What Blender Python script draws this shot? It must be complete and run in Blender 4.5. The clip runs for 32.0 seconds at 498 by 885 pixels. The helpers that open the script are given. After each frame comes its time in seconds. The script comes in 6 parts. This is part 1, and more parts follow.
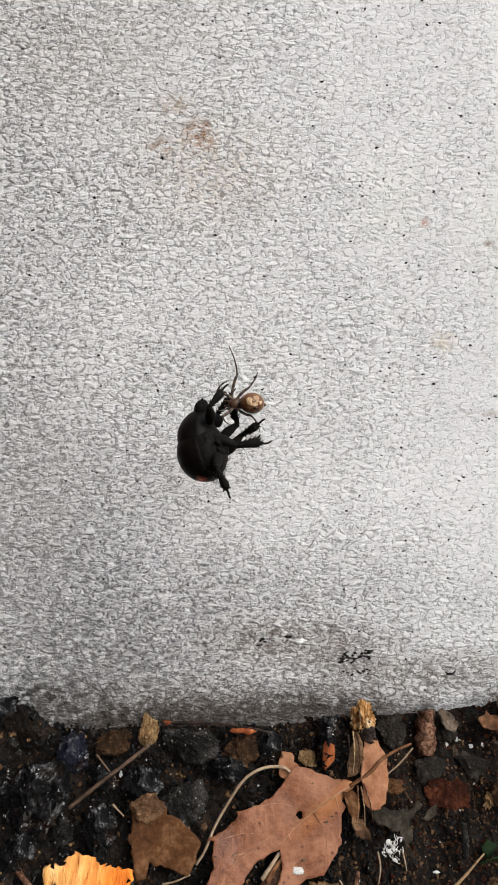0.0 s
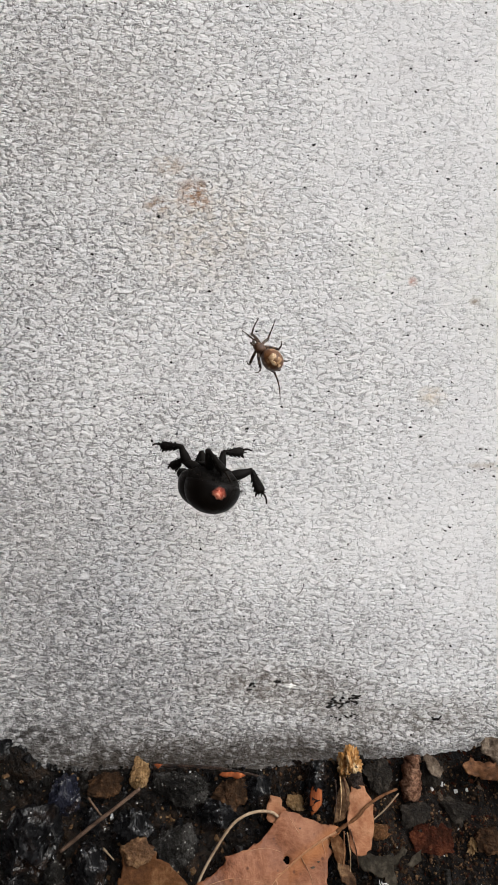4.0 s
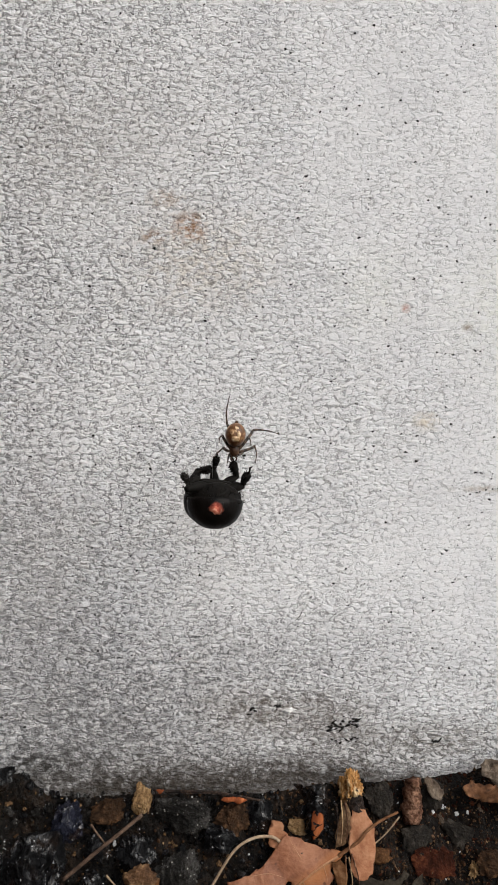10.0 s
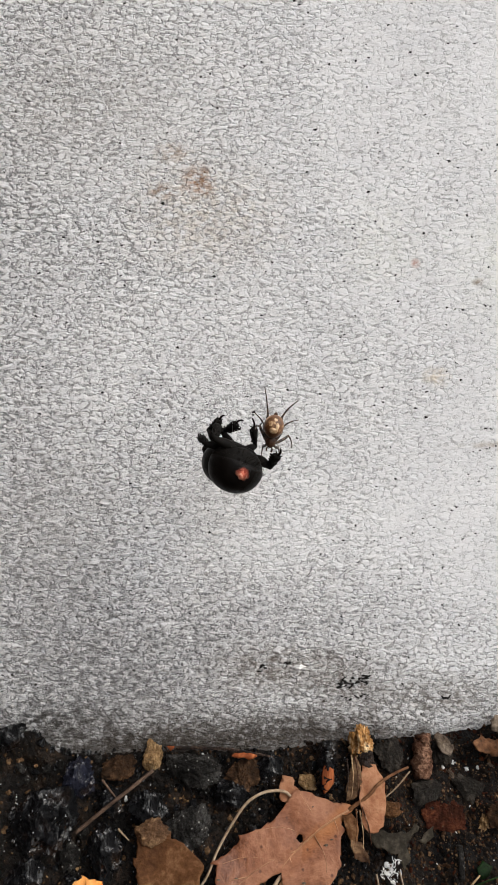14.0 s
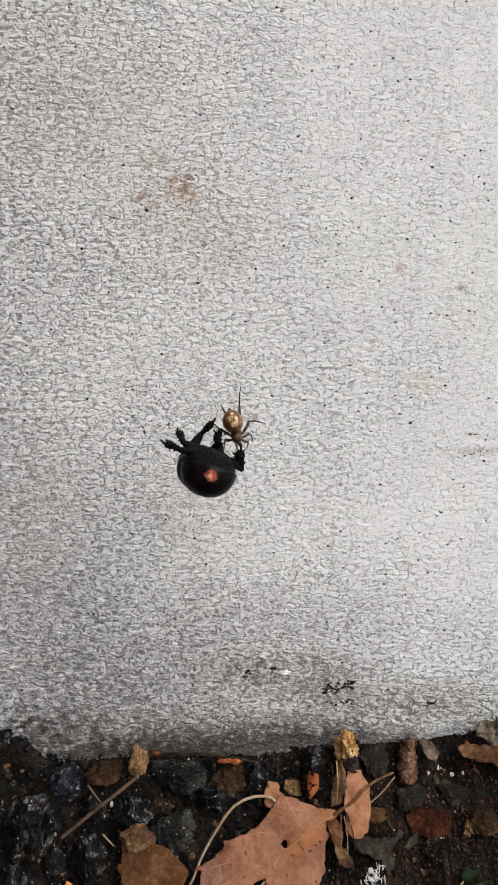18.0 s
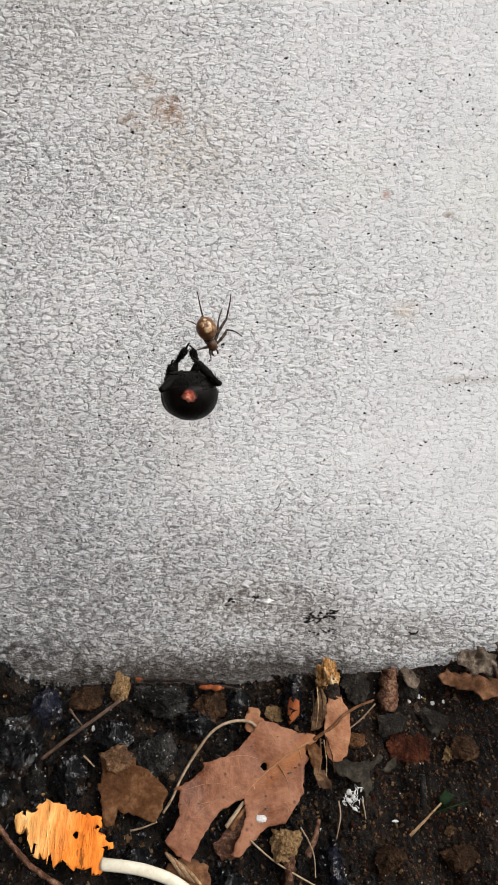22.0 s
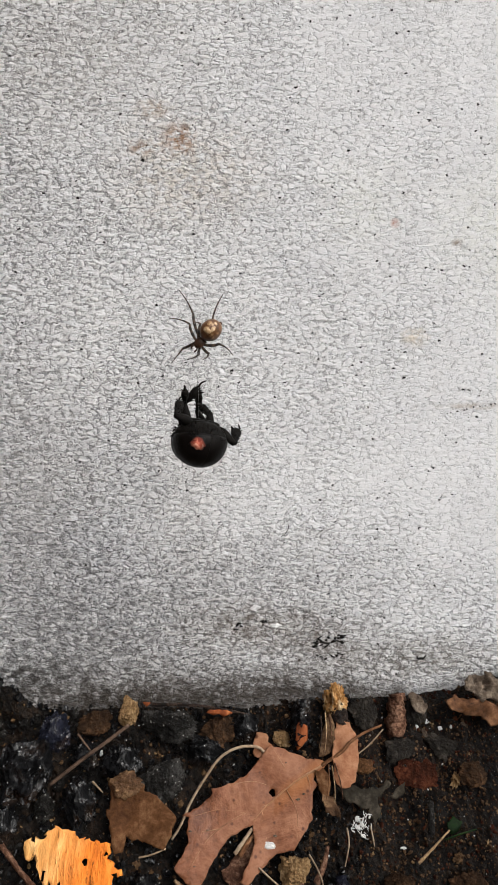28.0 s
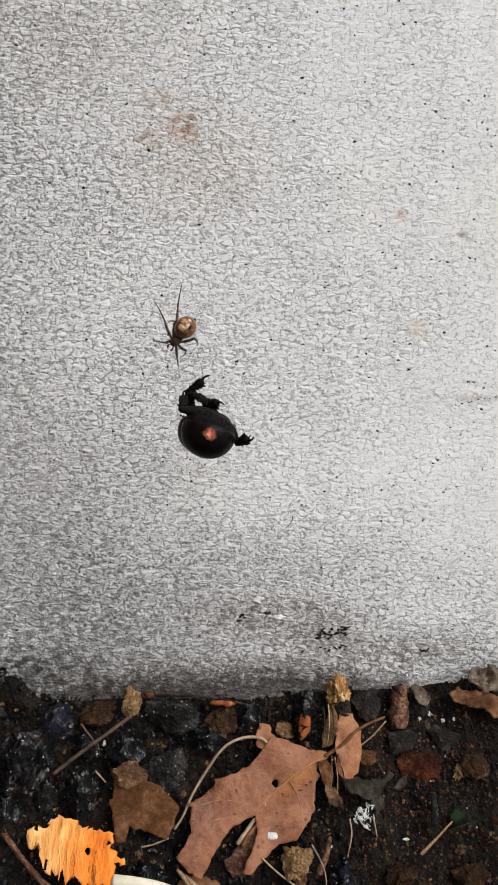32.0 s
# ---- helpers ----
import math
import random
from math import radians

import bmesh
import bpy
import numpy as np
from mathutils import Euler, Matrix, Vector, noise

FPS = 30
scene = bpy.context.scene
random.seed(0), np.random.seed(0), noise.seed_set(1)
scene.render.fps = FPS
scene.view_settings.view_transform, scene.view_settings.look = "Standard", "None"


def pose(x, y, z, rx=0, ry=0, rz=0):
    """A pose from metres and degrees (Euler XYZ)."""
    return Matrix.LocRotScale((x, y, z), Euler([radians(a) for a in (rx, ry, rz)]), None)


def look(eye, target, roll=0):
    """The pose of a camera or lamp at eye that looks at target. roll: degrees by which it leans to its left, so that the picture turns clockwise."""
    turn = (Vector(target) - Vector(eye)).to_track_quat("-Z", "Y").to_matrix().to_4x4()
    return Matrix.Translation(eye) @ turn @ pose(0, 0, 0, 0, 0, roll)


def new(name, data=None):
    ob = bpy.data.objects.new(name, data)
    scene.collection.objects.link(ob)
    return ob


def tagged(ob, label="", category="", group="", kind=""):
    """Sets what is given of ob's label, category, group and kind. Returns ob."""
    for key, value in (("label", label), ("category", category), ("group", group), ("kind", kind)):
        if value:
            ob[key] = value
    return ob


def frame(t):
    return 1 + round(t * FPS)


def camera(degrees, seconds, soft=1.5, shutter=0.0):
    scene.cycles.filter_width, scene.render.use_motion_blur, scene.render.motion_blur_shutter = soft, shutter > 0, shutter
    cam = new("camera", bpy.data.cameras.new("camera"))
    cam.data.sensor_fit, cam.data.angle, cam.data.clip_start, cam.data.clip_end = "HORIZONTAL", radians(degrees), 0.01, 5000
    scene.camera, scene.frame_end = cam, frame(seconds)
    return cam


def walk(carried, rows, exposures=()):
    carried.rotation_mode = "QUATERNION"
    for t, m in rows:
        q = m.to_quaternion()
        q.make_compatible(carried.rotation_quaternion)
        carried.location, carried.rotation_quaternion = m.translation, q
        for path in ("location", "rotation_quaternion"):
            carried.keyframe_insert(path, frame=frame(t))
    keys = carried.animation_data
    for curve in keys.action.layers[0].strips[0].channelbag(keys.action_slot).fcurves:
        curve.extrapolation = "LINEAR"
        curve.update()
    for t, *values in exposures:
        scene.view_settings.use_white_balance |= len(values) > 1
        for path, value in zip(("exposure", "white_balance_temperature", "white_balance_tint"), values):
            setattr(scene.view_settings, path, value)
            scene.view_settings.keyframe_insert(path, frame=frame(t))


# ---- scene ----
cam = camera(42.0, 32.0, soft=1.35)

# Millimetres: seconds, eye x y z, then yaw, pitch and roll in degrees.
PATH = [
    (0, -1.85, -106.10, 59.65, -0.532, -5.252, -0.294),
    (0.5, -2.38, -106.07, 58.31, -0.346, -5.454, -0.623),
    (1, -3.13, -105.85, 58.04, -0.193, -5.606, -0.944),
    (1.5, -2.65, -105.97, 58.46, -0.459, -5.540, -0.497),
    (2, -0.77, -106.66, 61.44, -0.586, -5.031, -0.275),
    (2.5, -1.70, -106.85, 62.68, -0.807, -5.024, -0.118),
    (3, -2.01, -107.60, 64.79, -0.748, -4.561, 0.284),
    (3.5, -1.15, -107.92, 65.81, -0.750, -4.550, 0.256),
    (5.5, -0.54, -108.90, 69.57, -0.555, -4.341, 0.068),
    (6, -0.62, -108.87, 69.26, -0.559, -4.193, 0.139),
    (6.5, -0.17, -109.02, 69.01, -0.701, -4.043, 0.172),
    (7, -0.62, -108.60, 67.26, -0.471, -4.243, 0.273),
    (7.5, -0.19, -108.42, 66.34, -0.506, -4.476, -0.140),
    (8, 0.38, -108.28, 67.71, -0.206, -4.669, -0.295),
    (8.5, 0.37, -108.25, 66.49, -0.485, -4.685, -0.482),
    (9, 1.23, -108.21, 67.85, -0.475, -4.561, -0.560),
    (9.5, 0.21, -108.72, 69.37, -0.421, -3.918, -0.572),
    (10, -0.03, -109.18, 70.21, -0.557, -3.895, -0.533),
    (10.5, -0.09, -109.96, 71.23, -0.296, -3.784, -0.860),
    (11, -2.82, -110.41, 72.57, -0.108, -3.765, -1.338),
    (11.5, -0.31, -110.32, 71.96, 0.012, -3.942, -1.600),
    (12, -0.02, -110.26, 69.51, -0.373, -3.902, -1.001),
    (12.5, 0.25, -109.95, 65.74, -0.522, -4.458, -0.656),
    (13, -0.23, -109.80, 65.24, -0.336, -4.251, -0.600),
    (13.5, -0.63, -109.70, 63.26, -0.290, -4.415, -0.518),
    (14, -1.47, -109.46, 63.96, -0.430, -4.450, -0.741),
    (14.5, -0.28, -109.53, 63.02, -0.233, -4.722, -0.981),
    (16.5, -0.76, -109.48, 63.02, -0.238, -4.044, -0.705),
    (17, -0.85, -109.40, 63.11, -0.331, -4.006, -0.384),
    (17.5, 0.23, -109.64, 64.32, -0.078, -4.072, -0.591),
    (18, 1.58, -109.57, 64.93, -0.212, -4.439, -0.885),
    (18.5, 2.35, -109.79, 63.80, -0.092, -4.634, -0.843),
    (19, 3.51, -110.18, 58.54, -0.351, -5.012, -1.077),
    (19.5, 5.07, -110.87, 58.04, -0.516, -4.738, 0.103),
    (20, 5.52, -110.70, 56.23, -0.569, -4.740, 0.452),
    (20.5, 3.30, -110.47, 56.03, -0.412, -4.795, 0.223),
    (21, 2.81, -110.46, 55.34, -0.320, -5.116, -0.178),
    (21.5, 3.47, -110.62, 55.71, -0.293, -4.966, -0.373),
    (22, 4.22, -110.34, 53.92, -0.155, -5.149, -0.257),
    (22.5, 4.09, -110.51, 54.44, -0.261, -4.946, -0.022),
    (23, 4.58, -110.41, 55.22, -0.455, -5.063, 0.051),
    (23.5, 3.49, -110.52, 56.45, -0.426, -4.794, 0.037),
    (24, 3.62, -110.42, 57.91, -0.219, -4.883, -0.068),
    (24.5, 3.03, -110.34, 57.93, -0.208, -5.011, -0.169),
    (25, 1.69, -110.26, 57.77, -0.283, -4.728, 0.173),
    (25.5, 2.57, -110.23, 57.88, -0.218, -4.679, 0.307),
    (27.5, 3.12, -110.50, 57.90, -0.428, -4.909, -0.268),
    (28, 2.59, -110.41, 57.77, -0.243, -4.876, -0.130),
    (28.5, 1.33, -110.48, 57.87, -0.203, -4.797, 0.082),
    (29, 1.49, -110.48, 57.38, -0.170, -4.876, 0.329),
    (29.5, 1.79, -110.40, 56.81, 0.042, -5.095, 0.117),
    (30, 2.90, -110.46, 56.86, -0.091, -5.163, -0.188),
    (30.5, 2.53, -111.00, 58.77, -0.426, -4.678, 0.073),
    (31, 2.39, -110.69, 57.68, -0.308, -4.830, -0.075),
    (31.5, 2.30, -110.58, 57.33, -0.283, -4.902, -0.081),
    (32, 2.00, -110.51, 56.45, -0.159, -4.973, 0.161),
]


def eye_pose(x, y, z, yaw, pitch, roll):
    return pose(x / 1000, y / 1000, z / 1000, 90 + pitch, 0, yaw) @ pose(0, 0, 0, 0, 0, roll)


# The phone evens out its exposure by small steps on the way.
walk(cam, [(r[0], eye_pose(*r[1:])) for r in PATH], [(0, 0.85), (1, 0.87), (2, 0.86), (3, 0.83), (6, 0.72), (8, 0.75), (9, 0.73), (12, 0.65), (14, 0.75), (18, 0.73), (20, 0.77), (22, 0.81), (25, 0.77), (28, 0.74), (30, 0.70), (32, 0.73)])

# ---- light ----
world = bpy.data.worlds.new("sky")
scene.world = world
world.use_nodes = True
wt = world.node_tree
sky = wt.nodes.new("ShaderNodeTexSky")
sky.sky_type, sky.sun_disc = "NISHITA", False
sky.sun_elevation, sky.sun_rotation = radians(44), radians(132)
sky.air_density, sky.dust_density = 1.0, 4.0
wt.links.new(sky.outputs[0], wt.nodes["Background"].inputs[0])
wt.nodes["Background"].inputs[1].default_value = 0.12
sun = new("sun", bpy.data.lights.new("sun", "SUN"))
sun.data.energy, sun.data.angle, sun.data.color = 1.1, radians(75), (1.0, 0.985, 0.96)
sun.matrix_world = look((0.9, -0.8, 1.15), (0, 0, 0))
scene.view_settings.exposure = 0.84
scene.view_settings.use_white_balance = True
scene.view_settings.white_balance_temperature = 6220
scene.view_settings.white_balance_tint = 6


# ---- materials ----
class Nodes:
    """Short hand for a node tree."""

    def __init__(self, name):
        self.mat = bpy.data.materials.new(name)
        self.mat.use_nodes = True
        self.t = self.mat.node_tree
        self.out = self.t.nodes["Principled BSDF"]

    def add(self, kind, **sets):
        n = self.t.nodes.new("ShaderNode" + kind)
        for k, v in sets.items():
            n.inputs[k.replace("_", " ")].default_value = v
        return n

    def link(self, a, b):
        self.t.links.new(a, b)

    def coord(self, stretch=(1, 1, 1)):
        c = self.add("TexCoord")
        m = self.add("Mapping")
        m.inputs["Scale"].default_value = stretch
        self.link(c.outputs["Object"], m.inputs["Vector"])
        return m.outputs[0]

    def noise(self, vec, scale, detail=4.0, rough=0.55, warp=0.0):
        n = self.add("TexNoise", Scale=scale, Detail=detail, Roughness=rough, Distortion=warp)
        self.link(vec, n.inputs["Vector"])
        return n.outputs["Fac"]

    def cells(self, vec, scale, feature="F1", rand=1.0):
        n = self.add("TexVoronoi", Scale=scale, Randomness=rand)
        n.feature = feature
        self.link(vec, n.inputs["Vector"])
        return n

    def ramp(self, fac, *stops):
        n = self.add("ValToRGB")
        e = n.color_ramp.elements
        while len(e) < len(stops):
            e.new(0.5)
        for el, (p, c) in zip(e, stops):
            el.position = p
            el.color = (c, c, c, 1) if not isinstance(c, tuple) else (*c, 1)
        self.link(fac, n.inputs["Fac"])
        return n.outputs["Color"]

    def mix(self, fac, a, b, mode="MIX"):
        n = self.add("Mix")
        n.data_type, n.blend_type = "RGBA", mode
        for sock, v in ((n.inputs[0], fac), (n.inputs[6], a), (n.inputs[7], b)):
            if isinstance(v, tuple):
                sock.default_value = (*v, 1)
            elif isinstance(v, (int, float)):
                sock.default_value = v
            else:
                self.link(v, sock)
        return n.outputs[2]

    def math(self, op, a, b=0.0):
        n = self.add("Math")
        n.operation = op
        for sock, v in zip(n.inputs, (a, b)):
            if isinstance(v, (int, float)):
                sock.default_value = v
            else:
                self.link(v, sock)
        return n.outputs[0]

    def bump(self, height, distance, strength=1.0, normal=None):
        n = self.add("Bump", Strength=strength, Distance=distance)
        self.link(height, n.inputs["Height"])
        if normal:
            self.link(normal, n.inputs["Normal"])
        return n.outputs[0]

    def done(self, colour, rough, normal=None, spec=0.5):
        p = self.out
        for key, v in (("Base Color", colour), ("Roughness", rough)):
            if isinstance(v, tuple):
                p.inputs[key].default_value = (*v, 1)
            elif isinstance(v, (int, float)):
                p.inputs[key].default_value = v
            else:
                self.link(v, p.inputs[key])
        p.inputs["Specular IOR Level"].default_value = spec
        if normal:
            self.link(normal, p.inputs["Normal"])
        return self.mat


DAMP = 0.72  # litter is darker wet than dry


def grainy(name, dark, mid, light, size=1.0, rough=0.8, relief=0.15, spec=0.15, stretch=(1, 1, 1), speck=None, varied=0.35):
    """A natural surface: two scales of noise in three colours, with relief. size and relief in millimetres."""
    n = Nodes(name)
    if varied:
        dark, mid, light = (tuple(c * DAMP for c in t) for t in (dark, mid, light))
    v = n.coord(stretch)
    big = n.noise(v, 300 / size, 5, 0.6, 0.4)
    fine = n.noise(v, 1700 / size, 4, 0.65)
    f = n.math("ADD", n.math("MULTIPLY", big, 0.6), n.math("MULTIPLY", fine, 0.4))
    col = n.ramp(f, (0.36, dark), (0.5, mid), (0.64, light))
    info = n.add("ObjectInfo")
    shade = n.math("ADD", n.math("MULTIPLY", info.outputs["Random"], varied), 1 - varied / 2)
    scaled = n.add("VectorMath")
    scaled.operation = "SCALE"
    n.link(col, scaled.inputs[0])
    n.link(shade, scaled.inputs["Scale"])
    col = scaled.outputs[0]
    if speck:
        c = n.cells(v, 950 / size)
        spot = n.ramp(c.outputs["Distance"], (0.12, 1.0), (0.22, 0.0))
        keep = n.ramp(n.noise(v, 500 / size, 2), (0.46, 0.0), (0.54, 1.0))
        col = n.mix(n.math("MULTIPLY", spot, keep), col, speck)
    nor = n.bump(fine, relief / 1000, 0.9, n.bump(big, relief * 3 / 1000, 0.8))
    return n.done(col, rough, nor, spec)


def charcoal(name, base, glint, fewer=0.02):
    """Black broken coal: cleaved shiny faces, fibrous streaks, dull hollows and sparse pale dots painted as glints."""
    n = Nodes(name)
    v = n.coord()
    grain = n.noise(v, 240, 5, 0.65, 0.8)
    fine = n.noise(v, 1300, 3, 0.6)
    streak = n.noise(n.coord((3.2, 0.7, 1.4)), 520, 3, 0.6, 0.4)
    col = n.ramp(grain, (0.40, base), (0.60, tuple(c * 2.4 for c in base)), (0.74, tuple(c * 4 + 0.002 for c in base)))
    face = n.ramp(n.noise(v, 360, 3, 0.55, 0.5), (0.47, 0.0), (0.56, 1.0))
    # pale dots in the base colour, painted glints of the shiny faces
    grit = n.ramp(n.noise(v, 1500, 2, 0.5), (0.70 + fewer, 0.0), (0.73 + fewer, 1.0))
    brown = n.ramp(n.noise(v, 180, 4, 0.6), (0.54, 0.0), (0.68, 0.8))
    col = n.mix(brown, col, (0.022, 0.013, 0.008))
    col = n.mix(grit, col, glint)
    crag = n.cells(v, 300, "F1", 1.0)
    nor = n.bump(fine, 0.0002, 0.5, n.bump(streak, 0.0006, 0.8, n.bump(crag.outputs["Distance"], 0.0022, 0.9)))
    m = n.done(col, n.ramp(face, (0.0, 0.6), (1.0, 0.17)), nor, 0.5)
    n.link(n.ramp(face, (0.0, 0.05), (1.0, 0.62)), n.out.inputs["Specular IOR Level"])
    return m


def mixed_soil():
    """Sooty soil at one end of the bank, brown crumbly earth at the other."""
    n = Nodes("mixed_soil")
    v = n.coord()
    big = n.noise(v, 260, 5, 0.65, 0.4)
    fine = n.noise(v, 1300, 4, 0.65)
    f = n.math("ADD", n.math("MULTIPLY", big, 0.6), n.math("MULTIPLY", fine, 0.4))
    soot = n.ramp(f, (0.38, (0.0025, 0.0022, 0.002)), (0.5, (0.006, 0.0048, 0.004)), (0.64, (0.022, 0.014, 0.009)))
    earth = n.ramp(f, (0.36, (0.005, 0.0038, 0.003)), (0.50, (0.040, 0.025, 0.0165)), (0.64, (0.16, 0.094, 0.054)))
    rusty = n.ramp(n.noise(v, 75, 4, 0.6, 0.5), (0.40, 0.0), (0.56, 0.9))
    earth = n.mix(rusty, earth, n.ramp(f, (0.36, (0.016, 0.007, 0.004)), (0.50, (0.105, 0.050, 0.023)), (0.64, (0.30, 0.155, 0.072))))
    fire = n.add("VectorMath")  # charcoal lies thick about one spot
    fire.operation = "DISTANCE"
    n.link(v, fire.inputs[0])
    fire.inputs[1].default_value = (-0.045, -0.012, -0.012)
    where = n.math("ADD", n.math("MULTIPLY", fire.outputs["Value"], 16.0), n.math("MULTIPLY", n.noise(v, 120, 4, 0.6), 0.5))
    col = n.mix(n.ramp(where, (1.0, 0.0), (1.4, 1.0)), soot, earth)
    wet = n.noise(v, 420, 3, 0.6)
    return n.done(col, n.ramp(wet, (0.42, 0.28), (0.60, 0.85)), n.bump(fine, 0.0006, 0.9, n.bump(big, 0.0015, 0.8)), 0.10)


def concrete():
    n = Nodes("pale_render")
    v = n.coord((1, 1, 1.45))
    plain = n.coord()
    xyz = n.add("SeparateXYZ")
    n.link(plain, xyz.inputs[0])

    def wisps(scale, width, warp, detail=4.0):
        d = n.math("ABSOLUTE", n.math("SUBTRACT", n.noise(v, scale, detail, 0.6, warp), 0.5))
        return n.ramp(d, (0.0, 1.0), (width, 0.0))

    # weathering: more open pores towards one end of the wall, in drifts
    drift = n.noise(plain, 38, 4, 0.6)
    worn = n.math("ADD", n.math("MULTIPLY", xyz.outputs[0], -8.5), n.math("MULTIPLY", n.math("SUBTRACT", drift, 0.5), 0.9))
    splash = n.ramp(n.math("MULTIPLY", xyz.outputs[2], 20.0), (0.2, 0.55), (0.75, 0.0))
    worn = n.math("ADD", n.math("ADD", worn, 0.62), splash)
    worn = n.math("MINIMUM", n.math("MAXIMUM", worn, 0.30), 1.0)
    warp = n.add("TexNoise", Scale=520.0, Detail=4.0, Roughness=0.65)
    n.link(v, warp.inputs["Vector"])
    bent = n.add("VectorMath")
    bent.operation = "MULTIPLY_ADD"
    n.link(warp.outputs["Color"], bent.inputs[0])
    bent.inputs[1].default_value = (0.0040, 0.0040, 0.0040)
    n.link(v, bent.inputs[2])
    edge = n.cells(bent.outputs[0], 740, "DISTANCE_TO_EDGE").outputs["Distance"]
    broken = n.ramp(n.noise(v, 900, 3, 0.6), (0.41, 0.0), (0.55, 1.0))
    lines = n.math("MULTIPLY", n.ramp(n.math("DIVIDE", edge, n.math("ADD", n.math("MULTIPLY", worn, 0.9), 0.28)), (0.02, 1.0), (0.19, 0.0)), broken)
    gaps = n.ramp(n.noise(v, 640, 4, 0.6, 0.8), (0.36, 1.0), (0.46, 0.0))
    finer = n.math("MULTIPLY", wisps(900, 0.035, 0.8), n.ramp(n.noise(v, 500, 2), (0.45, 0.0), (0.6, 1.0)))
    body = n.math("MAXIMUM", n.math("MAXIMUM", lines, n.math("MULTIPLY", gaps, 0.16)), n.math("MULTIPLY", finer, 0.25))
    pores = n.math("MULTIPLY", body, n.math("ADD", n.math("MULTIPLY", worn, 0.56), 0.38))
    tone = n.ramp(n.noise(plain, 60, 5), (0.35, (0.745, 0.745, 0.755)), (0.65, (0.80, 0.80, 0.805)))
    grain = n.ramp(n.noise(v, 1500, 3, 0.7), (0.3, 0.97), (0.6, 1.0))
    tone = n.mix(1.0, tone, grain, "MULTIPLY")
    col = n.mix(pores, tone, (0.235, 0.234, 0.238))
    # pin holes of several sizes
    pit_f = None
    for scale, cut, size, seed in ((300, 0.34, 0.075, 0.0), (520, 0.52, 0.105, 0.03), (150, 0.38, 0.045, 0.07)):
        c = n.add("VectorMath")
        c.operation = "ADD"
        n.link(n.coord((1, 1, 1.5)), c.inputs[0])
        c.inputs[1].default_value = (seed, seed, seed)
        wob = n.add("TexNoise", Scale=2200.0, Detail=2.0)
        n.link(c.outputs[0], wob.inputs["Vector"])
        w = n.add("VectorMath")
        w.operation = "MULTIPLY_ADD"
        n.link(wob.outputs["Color"], w.inputs[0])
        w.inputs[1].default_value = (0.0009, 0.0009, 0.0009)
        n.link(c.outputs[0], w.inputs[2])
        pit = n.cells(w.outputs[0], scale)
        pick = n.add("SeparateColor")
        n.link(pit.outputs["Color"], pick.inputs[0])
        dot = n.ramp(pit.outputs["Distance"], (size * 0.85, 1.0), (size * 1.15, 0.0))
        one = n.math("MULTIPLY", dot, n.ramp(pick.outputs[0], (cut, 0.0), (cut + 0.02, 1.0)))
        pit_f = one if pit_f is None else n.math("MAXIMUM", pit_f, one)
    col = n.mix(pit_f, col, (0.012, 0.011, 0.010))
    lodged = n.math("MAXIMUM", n.ramp(edge, (0.06, 1.0), (0.24, 0.0)), n.ramp(n.noise(v, 700, 3), (0.40, 1.0), (0.55, 0.0)))
    # rust bloom, earth splashes and painted shade, each with a place of its own
    for x, z, rx, rz, tint, amount, least in STAINS_AND_SHADE:
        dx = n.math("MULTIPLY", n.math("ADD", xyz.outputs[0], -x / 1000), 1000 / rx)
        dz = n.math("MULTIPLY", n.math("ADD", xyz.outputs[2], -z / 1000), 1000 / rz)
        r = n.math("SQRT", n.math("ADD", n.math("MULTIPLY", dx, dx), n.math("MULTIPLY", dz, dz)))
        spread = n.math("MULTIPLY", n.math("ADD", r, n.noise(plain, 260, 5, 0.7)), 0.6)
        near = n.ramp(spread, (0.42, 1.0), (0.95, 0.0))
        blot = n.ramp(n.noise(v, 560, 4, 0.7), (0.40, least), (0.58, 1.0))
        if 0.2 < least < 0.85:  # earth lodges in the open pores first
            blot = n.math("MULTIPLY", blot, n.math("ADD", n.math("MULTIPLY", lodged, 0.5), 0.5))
        film = "MULTIPLY" if rz >= 9 and least < 0.2 else "MIX"  # thin films of grime and painted shade let the grain show
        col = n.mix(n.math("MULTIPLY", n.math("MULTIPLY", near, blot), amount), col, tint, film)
    swell = n.ramp(edge, (0.0, 0.0), (0.35, 1.0))
    h = n.math("SUBTRACT", n.math("MULTIPLY", n.math("ADD", n.math("MULTIPLY", swell, 0.4), n.math("SUBTRACT", 1.0, body)), worn), pit_f)
    crimp = n.math("MULTIPLY", n.noise(n.coord((1, 1, 2.1)), 460, 3, 0.55, 0.6), worn)
    nor = n.bump(h, 0.00021, 0.9, n.bump(crimp, 0.0014, 0.55))
    return n.done(col, 0.9, nor, 0.2)


